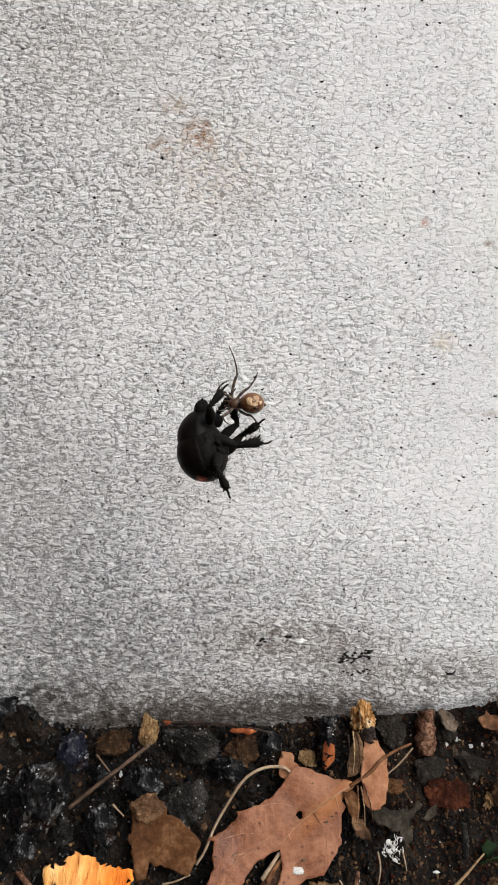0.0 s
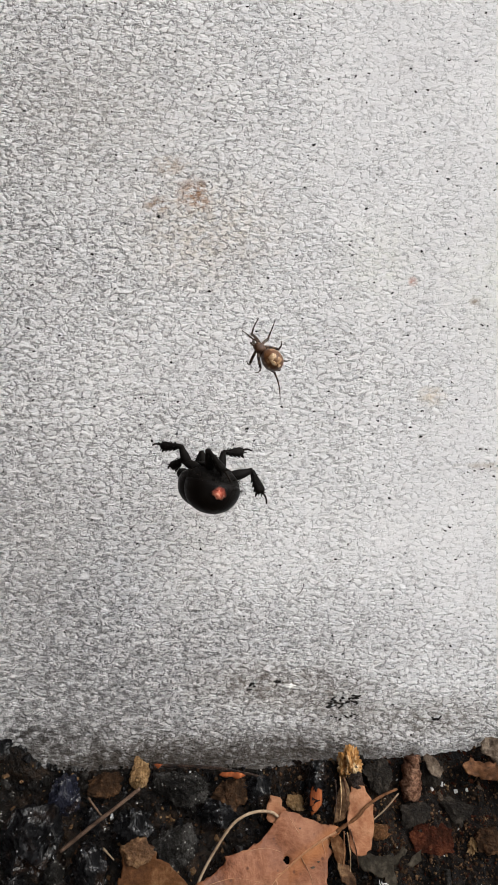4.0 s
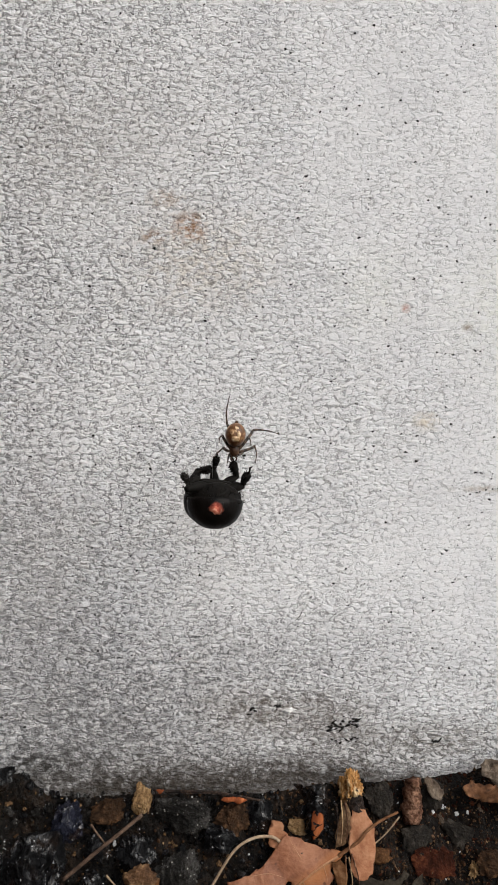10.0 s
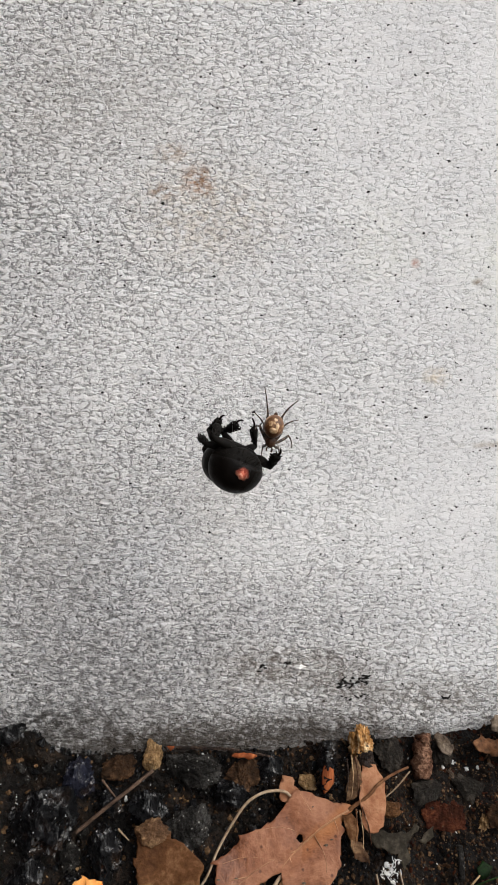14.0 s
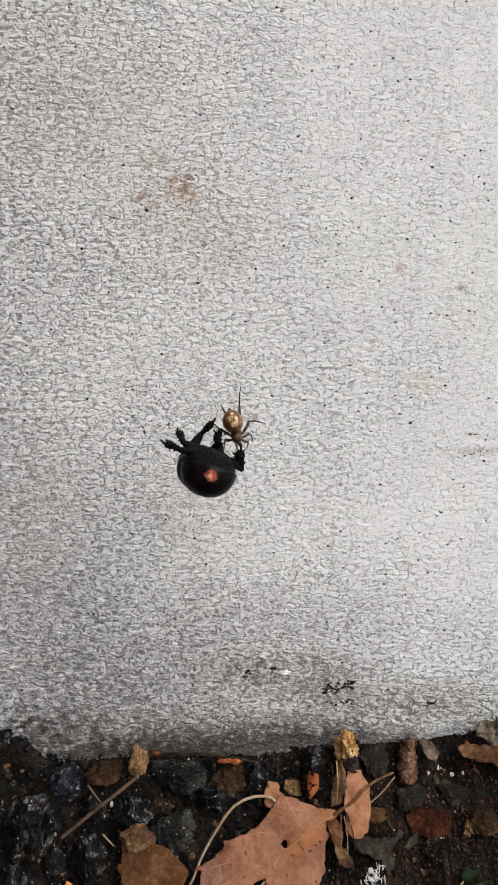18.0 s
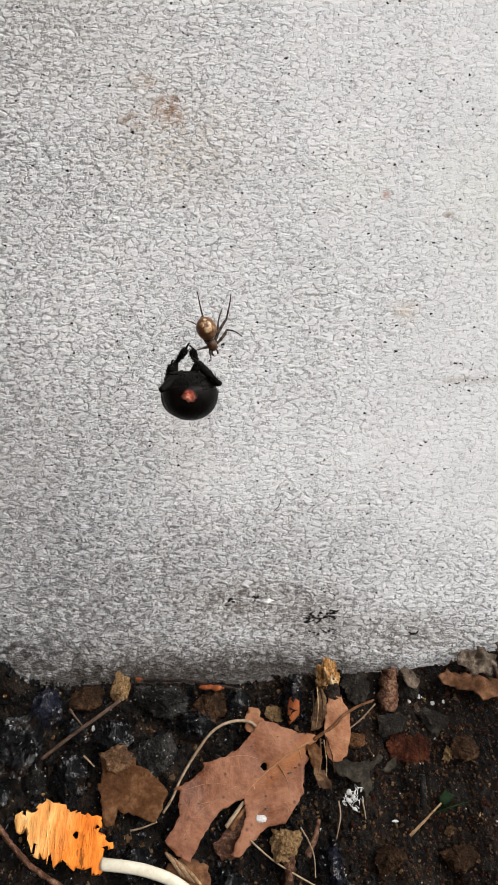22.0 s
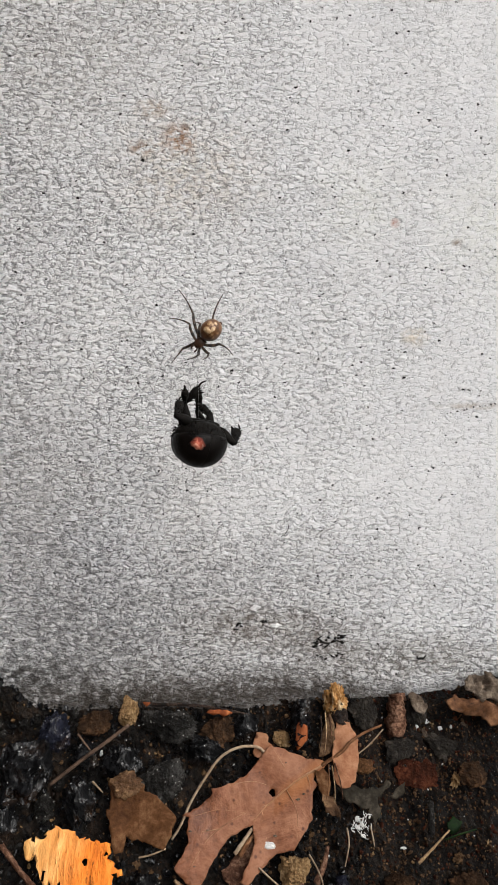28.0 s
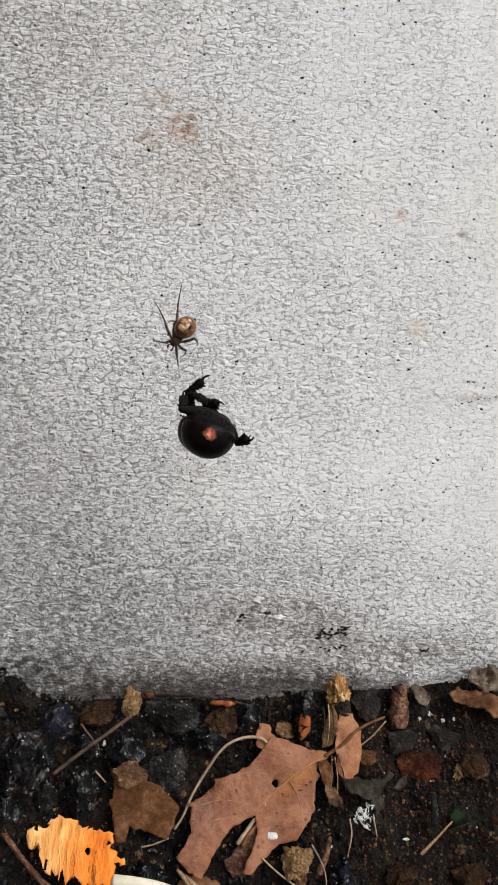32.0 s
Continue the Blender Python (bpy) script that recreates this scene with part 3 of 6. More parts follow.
# ---- litter: stones ----
def stone(name, mat, size, seed, place, label, facets=11, rough=0.12, turn=0.0, sink=0.12, group="", tip=0.0):
    ob = part(name, rock(*size, seed, facets, rough, 5), mat, sharp=26)
    tagged(ob, label, "stone", group)
    return lay(ob, place[0], place[1], size[2] * (0.5 - sink), turn, tip)


STONES = (
    ("charcoal_lump", COAL_BLUE, (5.6, 7.4, 5.0), 3, (-30.4, 4.9), "glossy blue-black lump of charcoal", 14, 20),
    ("charcoal_lump", COAL, (11.0, 11.5, 6.0), 7, (-35.0, 11.5), "large black crumbling lump of charcoal", 13, -15),
    ("charcoal_lump", COAL, (6.5, 8.6, 4.5), 9, (-24.9, 15.2), "black shiny splintered charcoal in the soil", 12, 35),
    ("grey_stone", SLATE, (3.4, 4.2, 3.0), 12, (-30.7, 16.2), "small square light grey stone chip", 7, 5),
    ("grey_stone", SLATE, (11.0, 5.4, 4.0), 15, (-10.3, 3.9), "long dark grey angular stone against the wall", 10, -8),
    ("dark_stone", COAL, (6.2, 6.8, 4.0), 18, (-18.6, 9.6), "black angular stone half sunk in soil", 12, 12),
    ("grey_stone", SLATE, (7.0, 6.5, 3.4), 21, (-12.0, 12.3), "dark grey pitted stone", 12, 40),
    ("dark_stone", COAL, (7.5, 5.0, 3.6), 24, (-4.5, 8.0), "black stone lying in wet soil", 11, -20),
    ("dark_stone", COAL, (6.0, 5.4, 3.6), 27, (2.2, 4.0), "black broken stone under a curved stalk", 11, 10),
    ("brown_stone", BROWN, (5.6, 5.2, 3.4), 30, (-2.6, 4.6), "dark reddish brown clod of earth", 9, 0),
    ("dark_stone", COAL, (4.6, 5.0, 3.4), 33, (-24.8, 8.4), "small black stone beside a twig", 10, 50),
    ("brown_stone", BROWN, (6.0, 4.5, 3.0), 36, (-23.8, 3.2), "dark brown clod at the foot of the wall", 8, 15),
    ("tan_pebble", TAN, (3.6, 5.2, 3.0), 39, (-17.8, 1.6), "small tan pebble touching the wall", 8, -6),
    ("reddish_stone", RUST, (7.0, 5.4, 1.1), 42, (31.0, 13.2), "dull red-brown stone in the soil", 9, 10),
    ("tan_clod", TAN, (5.6, 5.0, 3.8), 45, (9.9, 25.6), "rounded pale tan clod of earth", 8, 25),
    ("grey_stone", DUSK, (5.4, 4.0, 1.8), 48, (28.5, 9.2), "flat dark grey stone chip", 9, -5),
    ("grey_stone", DUSK, (4.6, 4.8, 2.2), 51, (23.0, 3.6), "dark grey stone beside upright wood chips", 10, 20),
    ("grey_stone", DUSK, (4.0, 4.4, 2.2), 54, (31.8, 3.2), "small grey lichen-crusted stone by the wall", 9, 0),
    ("dark_stone", DUSK, (6.6, 3.4, 1.6), 57, (36.0, 9.6), "dark stone chip in damp soil", 10, -30),
    ("dark_stone", COAL, (4.4, 5.2, 3.0), 60, (16.9, 29.2), "small dark stone in damp soil", 10, 60),
    ("brown_stone", BROWN, (4.4, 3.6, 2.6), 63, (39.6, 14.4), "crumbly brown clod of damp earth", 8, 0),
    ("brown_stone", BROWN, (4.2, 4.0, 2.6), 66, (26.0, 28.2), "crumbly brown clod of damp earth", 8, 40),
    ("dark_stone", COAL, (6.0, 5.0, 3.4), 69, (0.8, 30.4), "black stone under the leaf litter", 10, 0),
    ("dark_stone", COAL, (5.4, 4.6, 3.2), 72, (-13.4, 27.6), "black stone under the leaf litter", 10, 30),
    ("dark_stone", COAL, (5.8, 5.2, 3.2), 75, (-36.8, 20.4), "black stone in wet soil", 10, 15),
    ("brown_stone", BROWN, (5.0, 4.0, 3.0), 78, (36.6, 29.4), "crumbly brown clod of damp earth", 8, 10),
    # added lump: its black stands in for a shaded gap at the wall
    ("charcoal_lump", COAL, (5.4, 4.6, 6.4), 93, (-42.2, 1.8), "added black lump in place of a dark gap by the wall", 11, 20),
    ("tan_pebble", TAN, (1.4, 1.2, 1.0), 81, (-11.4, 15.4), "tiny tan pebble among black stones", 7, 0),
    ("tan_pebble", TAN, (2.9, 2.6, 1.8), 84, (8.7, 6.6), "tiny pale tan pebble beside the leaf", 7, 0),
)
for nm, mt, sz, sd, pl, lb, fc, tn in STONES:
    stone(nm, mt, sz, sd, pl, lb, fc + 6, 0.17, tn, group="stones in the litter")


def crumbs(name, mat, count, seed, low, high, label, lo_u=-52, hi_u=56, level=2, lo_v=0.3, hi_v=42):
    """Loose crumbs of soil and grit, past counting."""
    rnd = random.Random(seed)
    verts, faces = [], []
    base = bmesh.new()
    bmesh.ops.create_icosphere(base, subdivisions=level, radius=1.0)
    shape = [v.co.copy() for v in base.verts]
    tris = [[v.index for v in f.verts] for f in base.faces]
    base.free()
    for _ in range(count):
        u, v = rnd.uniform(lo_u, hi_u), rnd.uniform(lo_v, hi_v)
        s = low + (high - low) * rnd.random() ** 2.5
        spin = Euler((rnd.uniform(0, 6), rnd.uniform(0, 6), rnd.uniform(0, 6))).to_matrix()
        sx, sy, sz = rnd.uniform(0.7, 1.3), rnd.uniform(0.5, 1.0), rnd.uniform(0.4, 0.9)
        p = slope(u, v) + UP * (relief(u, v) + s * 0.2)
        k = len(verts)
        for c in shape:
            q = Vector((c.x * sx, c.y * sy, c.z * sz)) * (s * (1 + 0.75 * noise.noise(c * 1.7 + Vector((u, v, 0))) + 0.4 * noise.noise(c * 4.0 + Vector((v, u, 0)))))
            verts.append(tuple((p + spin @ q) / 1000))
        faces += [[i + k for i in f] for f in tris]
    me = bpy.data.meshes.new(name)
    me.from_pydata(verts, [], faces)
    me.polygons.foreach_set("use_smooth", [True] * len(faces))
    me.set_sharp_from_angle(angle=radians(38))
    me.materials.append(mat)
    return tagged(new(name, me), label, "soil", kind="stuff")


crumbs("black_grit", COAL, 2600, 5, 0.08, 0.8, "black gritty crumbs strewn over the soil", hi_u=20)
crumbs("brown_grit", BROWN, 4200, 6, 0.04, 0.34, "dark brown crumbs of earth over the soil", lo_u=-28)
crumbs("soil_crumbs", SOIL, 3600, 12, 0.04, 0.34, "black damp crumbs of earth by the wall", lo_u=8)
crumbs("grey_grit", SLATE, 700, 8, 0.12, 0.9, "small grey stone chips in the soil", hi_u=24)
crumbs("rust_grit", RUST, 1800, 11, 0.05, 0.36, "reddish crumbs in the soil", lo_u=18)
crumbs("clay_crumbs", CLAY, 2600, 31, 0.03, 0.26, "warm brown crumbs of earth over the soil", lo_u=20, lo_v=4)
crumbs("clay_grit", CLAY, 800, 32, 0.08, 0.6, "scattered brown crumbs between black stones", hi_u=16, lo_v=1)
crumbs("tan_grit", TAN, 420, 9, 0.06, 0.40, "tiny tan grains scattered in the soil")
crumbs("white_grit", WHITE, 420, 10, 0.04, 0.2, "tiny white grains scattered in the soil")

# ---- litter: leaves, chips, twigs ----
OAK = [(5.9, -7.3), (7.7, -7.4), (10.7, -8.6), (12.5, -9.2), (15.4, -9.5), (15.8, -10.3), (14.2, -11.4), (13.4, -12.3), (14.1, -13.1), (13.3, -14.1),
       (13.1, -16.3), (12.8, -18.2), (11.8, -19.8), (10.7, -21.2), (10.0, -22.2), (8.1, -22.4), (6.6, -23.1), (5.0, -24.6), (2.8, -26.6), (1.3, -26.3),
       (2.3, -24.7), (3.1, -22.9), (3.7, -21.2), (3.4, -18.6), (1.5, -19.5), (-0.5, -20.8), (-1.9, -22.3), (-3.2, -24.4), (-4.8, -27.4), (-6.8, -26.4),
       (-8.7, -24.6), (-7.7, -22.9), (-6.6, -21.1), (-7.0, -19.6), (-6.6, -17.7), (-7.8, -17.4), (-4.9, -16.0), (-3.1, -14.3), (-3.3, -13.6), (-1.6, -13.4),
       (2.6, -11.5), (4.8, -9.1)]



def oak_leaf():
    def lift(x, y):
        vein = -0.35 * math.exp(-(((x - 15.3) * 0.64 - (y + 10.3)) / 1.4) ** 2)
        curl = 0.0035 * (x - 3) ** 2 + 0.9 * math.exp(-(((x + 8) / 4) ** 2) - ((y + 24) / 4) ** 2)
        return 2.3 + vein + curl + 0.45 * noise.noise(Vector((x * 0.22, y * 0.22, 4.0))) + 0.12 * noise.noise(Vector((x * 0.9, y * 0.9, 2.0)))

    ob = part("oak_leaf", blade(OAK, 0.16, lift, (6.7, -14.2, 0.62), 0.6, 0.3), OAK_SKIN)
    tagged(ob, "dry reddish brown lobed oak leaf with a small hole", "leaf")

    def vein(name, pts, r0, r1):
        line = bend([(x, y, lift(x, y) + 0.05) for x, y in pts], 6)
        n = len(line) - 1
        part(name, tube(line, [r0 + (r1 - r0) * i / n for i in range(n + 1)], 6), VEIN, ob)

    vein("midrib", [(15.4, -10.1), (10.5, -12.6), (6.1, -15.8), (3.6, -18.1)], 0.24, 0.08)
    for run in ([(10.5, -12.6), (8.6, -10.2), (7.0, -7.8)], [(8.4, -14.1), (4.0, -12.6), (0.4, -12.9)], [(6.1, -15.8), (1.0, -17.6), (-3.6, -20.6), (-6.6, -25.0)], [(9.0, -13.7), (10.6, -17.0), (10.4, -21.0)], [(5.0, -16.9), (5.6, -20.5), (2.4, -25.9)], [(2.4, -17.1), (-2.0, -16.6), (-6.4, -17.6)], [(12.4, -11.5), (12.9, -13.4), (12.8, -15.6)], [(-1.6, -19.2), (-4.4, -19.6), (-6.6, -19.9)]):
        vein("vein", run, 0.09, 0.04)
    stalk = [(14.9, -10.3, 2.6), (18.3, -8.3, 3.4), (19.9, -6.8, 3.6), (22.6, -5.3, 3.3), (25.5, -4.2, 2.8)]
    line = bend(stalk, 8)
    part("stalk", tube(line, [0.32 - 0.14 * i / len(line) for i in range(len(line))], 7, 0.25), STRIP, ob, "orange-brown leaf stalk")
    for x, y, r in ((6.0, -21.5, 0.75), (-3.6, -19.4, 0.2), (10.8, -15.2, 0.3), (-6.4, -19.5, 0.22), (11.8, -14.4, 0.2), (7.0, -20.2, 0.25), (-5.6, -24.2, 0.15), (9.0, -9.8, 0.15)):
        b = rock(r * 2.2, r * 1.2, 0.16, int(r * 90), 7, 0.3, 4)
        part("dropping", b, WHITE if r > 0.5 else LICHEN, ob, "white speck on the leaf", at=mm(x, y, lift(x, y) + 0.12))
    return ob


def on_bank(ob, u=3.0):
    """Frame of the whole bank: x along the wall, y up the slope from the wall's face near u, z out of it."""
    ob.matrix_basis = mm(0, 0, foot(u) + 2.0 / (1 + math.exp(-(u - 42) / 4.0))) @ pose(0, 0, 0, math.degrees(math.atan2(SB, CB)), 0, 0)
    return ob


on_bank(oak_leaf())


def flake(name, outline, mat, thick, lift, label, category, hole=None, step=0.55):
    ob = part(name, blade(outline, thick, lift, hole, step, 0.5), mat)
    tagged(ob, label, category)
    return on_bank(ob, sum(p[0] for p in outline) / len(outline))


def wavy(base, amp, freq, seed, tilt_x=0.0, tilt_y=0.0):
    return lambda x, y: base + tilt_x * x + tilt_y * y + amp * noise.noise(Vector((x * freq, y * freq, seed)))


flake("leaf_fragment", [(-19.6, -13.5), (-19.0, -12.4), (-17.6, -11.8), (-15.8, -12.0), (-13.9, -13.6), (-11.7, -14.8), (-9.9, -16.4), (-8.6, -17.6), (-9.3, -19.7), (-10.5, -22.0), (-12.6, -21.4), (-14.7, -20.7), (-16.7, -20.2), (-16.9, -22.3), (-18.0, -22.5), (-18.7, -21.1), (-19.1, -19.0), (-20.2, -16.3), (-19.4, -16.6)],
      LEAF_DARK, 0.25, lambda x, y: 2.2 + 0.035 * (x + 14) ** 2 * 0.5 + 0.3 * noise.noise(Vector((x * 0.4, y * 0.4, 7.0))), "wet dark brown broken leaf with a ragged edge", "leaf")
clump = part("soil_clump", rock(4.8, 3.4, 1.5, 91, 8, 0.2, 5), CURL)
tagged(clump, "crumbly tan soil stuck on a broken leaf", "soil")
clump.matrix_basis = on_bank(clump).matrix_basis @ mm(-17.6, -12.9, 2.9)


def torn_wood():
    """Fresh torn wood: cream at one end, orange at the other, with dark cracks along the fibres."""
    n = Nodes("torn_orange_wood")
    v = n.coord((1.7, 0.42, 1))
    xyz = n.add("SeparateXYZ")
    n.link(n.coord(), xyz.inputs[0])
    f = n.noise(v, 260, 5, 0.65, 0.5)
    end = n.math("ADD", n.math("MULTIPLY", xyz.outputs[0], 62.0), n.math("ADD", n.math("MULTIPLY", n.noise(n.coord(), 160, 4, 0.6), 0.7), 1.92))
    cream = n.ramp(f, (0.28, (0.46, 0.22, 0.060)), (0.5, (0.76, 0.42, 0.14)), (0.70, (0.90, 0.62, 0.28)))
    orange = n.ramp(f, (0.28, (0.42, 0.10, 0.012)), (0.5, (0.72, 0.205, 0.026)), (0.70, (0.86, 0.34, 0.065)))
    col = n.mix(n.ramp(end, (0.2, 0.0), (0.85, 1.0)), cream, orange)
    crack = n.ramp(n.noise(n.coord((1.5, 0.55, 1)), 420, 4, 0.7), (0.33, 1.0), (0.39, 0.0))
    col = n.mix(n.math("MULTIPLY", crack, 0.8), col, (0.10, 0.030, 0.008))
    nor = n.bump(f, 0.0006, 0.9, n.bump(n.noise(v, 900, 3, 0.7), 0.0003, 0.7))
    return n.done(col, 0.8, nor, 0.12)


def ragged_chip():
    """Fibrous orange chip: torn ends, fibres running down it."""
    top = [(-32.5, -22.2), (-32.1, -20.7), (-30.5, -20.3), (-29.4, -20.7), (-29.1, -19.4), (-27.5, -19.0), (-25.7, -19.1), (-23.7, -20.3), (-21.8, -20.6), (-18.8, -21.2)]
    right = [(-18.6, -22.2), (-19.8, -22.5), (-18.2, -23.7), (-16.6, -24.7), (-17.2, -25.4), (-18.2, -25.1), (-17.8, -28.4)]
    rnd = random.Random(4)
    low = []
    x = -18.2
    while x > -28.4:
        y = -28.9 + 0.24 * (-18.2 - x)
        low += [(x, y + rnd.uniform(-0.2, 0.5)), (x - 0.35, y + rnd.uniform(0.3, 1.0))]
        x -= 0.7
    left = [(-28.8, -26.4), (-28.6, -24.6), (-29.3, -25.3), (-29.7, -24.7), (-30.3, -22.5), (-31.1, -23.6)]

    def lift(x, y):
        ridge = 0.25 * noise.noise(Vector((x * 1.6, y * 0.2, 3.0))) + 0.12 * noise.noise(Vector((x * 4.0, y * 0.4, 6.0)))
        step = 0.45 / (1 + math.exp((y + 21.9 + 0.25 * (x + 26)) * 4.0))
        return 2.7 + ridge + step - 0.012 * (x + 25) ** 2 + 0.02 * (y + 25)

    skin = torn_wood()
    ob = part("wood_chip", blade(top + right + low + left, 0.7, lift, (-22.5, -23.5, 0.55), 0.40, 0.8), skin)
    for k in range(26):
        x, y = rnd.uniform(-28.4, -19.6), rnd.uniform(-24.2, -20.8)
        run = rnd.uniform(1.0, 3.2)
        if abs(x + 22.5) < 0.9 and y - run < -22.6:
            continue
        line = bend([(x + 0.12 * math.sin(k + i), y - run * i / 3, lift(x, y - run * i / 3) + 0.36) for i in range(4)], 3)
        part("fibre", tube(line, [rnd.uniform(0.05, 0.13) for _ in line], 5, 0.4, k), skin, ob)
    return on_bank(tagged(ob, "bright orange torn fibrous wood chip with a hole", "wood chip"), -26)


ragged_chip()


def strand(name, pts, r0, r1, mat, label, category="twig", wob=0.12, sides=7):
    line = bend(pts, 9)
    n = len(line) - 1
    ob = part(name, tube(line, [r0 + (r1 - r0) * i / n for i in range(n + 1)], sides, wob, len(label)), mat)
    return on_bank(tagged(ob, label, category), sum(p[0] for p in pts) / len(pts))


flat_stalk = strand("curved_stalk", [(-18.2, -27.3, 3.6), (-14.0, -27.7, 4.4), (-10.7, -28.3, 4.6), (-7.4, -29.4, 4.2), (-4.4, -31.2, 3.0), (-2.6, -33.0, 1.6)], 0.88, 0.82, IVORY, "smooth ivory curved plant stalk", "stalk", 0.03, 12)
for vert in flat_stalk.data.vertices:
    vert.co.z = vert.co.z * 0.55 + 0.0008
strand("twig", [(-29.6, -12.8, 2.4), (-25.0, -9.4, 2.9), (-21.0, -6.5, 2.8), (-17.6, -3.9, 2.4)], 0.34, 0.30, TWIG, "thin straight grey-brown twig across the stones")
strand("twig", [(-38.6, -19.4, 1.4), (-34.7, -22.6, 2.2), (-32.3, -24.8, 2.6), (-28.9, -27.6, 2.4), (-24.6, -29.9, 2.2), (-22.0, -31.2, 1.6)], 0.46, 0.36, BARK, "bent brown twig with flaking bark", "twig", 0.5)
strand("dry_stem", [(5.6, -8.2, 2.2), (4.2, -7.4, 2.8), (1.2, -7.5, 3.3), (-1.8, -9.0, 3.4), (-4.4, -12.2, 3.0), (-6.6, -15.6, 2.5), (-8.0, -18.6, 2.2), (-9.4, -20.6, 1.4)], 0.26, 0.20, STRAW, "pale curved dry grass stem arching over stones", "stem")
strand("twig", [(-14.0, -0.4, 1.4), (-6.0, -0.7, 1.5), (0.0, -1.6, 1.3), (3.0, -2.2, 1.0)], 0.30, 0.20, EMBER, "thin dark twig along the foot of the wall")
strand("white_stick", [(29.0, -25.7, 2.0), (31.3, -23.8, 2.4), (34.4, -21.3, 2.3)], 0.26, 0.12, PALE, "short pale splinter of wood", "stick", 0.4)
strand("dark_stick", [(32.1, -17.3, 1.6), (31.9, -19.6, 1.9), (31.6, -21.9, 1.6)], 0.5, 0.55, SLATE, "short dark weathered stick", "stick")
strand("root", [(12.2, -23.8, 2.2), (13.4, -25.8, 2.5), (14.1, -27.8, 2.4), (14.2, -30.4, 1.8)], 0.14, 0.10, STRAW, "thin pale root in dark soil", "root")
strand("root", [(4.4, -25.0, 2.2), (7.0, -27.0, 2.7), (9.6, -28.6, 2.6), (14.4, -31.0, 1.8)], 0.15, 0.12, STRAW, "thin pale root under the oak leaf", "root")
strand("root", [(18.4, -20.4, 2.0), (18.5, -22.6, 2.2), (17.7, -25.6, 1.8)], 0.15, 0.1, STRAW, "hair-thin pale root on dark soil", "root")
strand("root", [(25.6, -6.2, 2.1), (23.2, -8.4, 2.3), (21.0, -10.0, 2.0)], 0.13, 0.1, STRAW, "hair-thin pale root on dark soil", "root")
strand("root", [(-14.4, -23.0, 1.8), (-12.4, -22.6, 2.2), (-10.2, -21.8, 2.0)], 0.16, 0.12, STRAW, "short pale root beside a broken leaf", "root")
strand("grass_blade", [(33.4, -23.4, 2.0), (36.0, -22.6, 2.3), (38.6, -22.0, 2.0)], 0.14, 0.08, GREEN, "thin green grass blade on soil", "grass")
strand("twig", [(45.6, -5.0, 2.6), (46.6, -9.0, 2.4), (48.4, -13.6, 2.0)], 0.34, 0.26, TWIG, "thin reddish brown twig at the edge of the litter")
strand("splinter", [(13.2, -27.6, 1.6), (14.4, -25.2, 2.3), (15.2, -22.8, 1.9)], 0.6, 0.3, BARK, "short pinkish brown splinter of wood", "splinter")

strand("charred_stick", [(17.0, -26.8, 1.8), (17.2, -29.0, 2.2), (17.4, -32.0, 1.8)], 0.95, 0.85, COAL_BLUE, "short blue-black charred stick in the soil", "stick", 0.5, 9)
strand("bark_splinter", [(10.5, -27.0, 1.6), (10.3, -29.0, 2.1), (10.0, -31.6, 1.6)], 0.9, 0.8, BARK, "decayed fibrous brown bark splinter", "splinter", 0.7, 11)
for k in range(7):
    strand("straw_fibre", [(-8.6 + k * 0.45, -25.9 - k * 0.28, 2.3), (-7.4 + k * 0.5, -27.2 - k * 0.25, 2.6), (-6.0 + k * 0.5, -28.9 - k * 0.2, 2.2)], 0.26, 0.20, (PALE, STRAW, STRIP)[k % 3], "split tan straw fibre under the oak leaf", "fibre", 0.3)
strand("straw_fibre", [(0.6, -22.6, 1.4), (1.9, -21.0, 1.9), (3.4, -19.2, 1.7)], 0.34, 0.28, STRAW, "split tan straw under the leaf", "fibre", 0.4)
strand("straw_fibre", [(1.4, -22.9, 1.3), (2.6, -21.2, 1.7), (4.2, -19.6, 1.4)], 0.42, 0.3, STRIP, "split tan straw under the leaf", "fibre", 0.4)
strand("splinter", [(-26.2, -5.2, 1.9), (-24.8, -6.6, 2.3), (-23.5, -8.0, 1.9)], 0.22, 0.12, TWIG, "thin grey-brown splinter on charcoal", "splinter", 0.3)
strand("splinter", [(-22.8, -12.4, 2.3), (-21.8, -13.2, 2.6), (-20.9, -14.0, 2.3)], 0.20, 0.10, STRAW, "tiny pale splinter among charcoal", "splinter", 0.3)
strand("root", [(22.1, -20.2, 2.0), (22.3, -21.6, 2.3), (22.5, -23.0, 1.9)], 0.13, 0.08, STRAW, "hair-thin pale root on dark soil", "root")
flake("grey_scrap", [(30.4, -1.2), (31.6, -0.8), (32.6, -1.9), (33.4, -3.4), (32.6, -4.6), (31.4, -3.8), (30.8, -2.6)], LICHEN, 0.3, wavy(2.4, 0.6, 0.8, 3.0), "grey crumbling scrap by the wall", "leaf", None, 0.4)
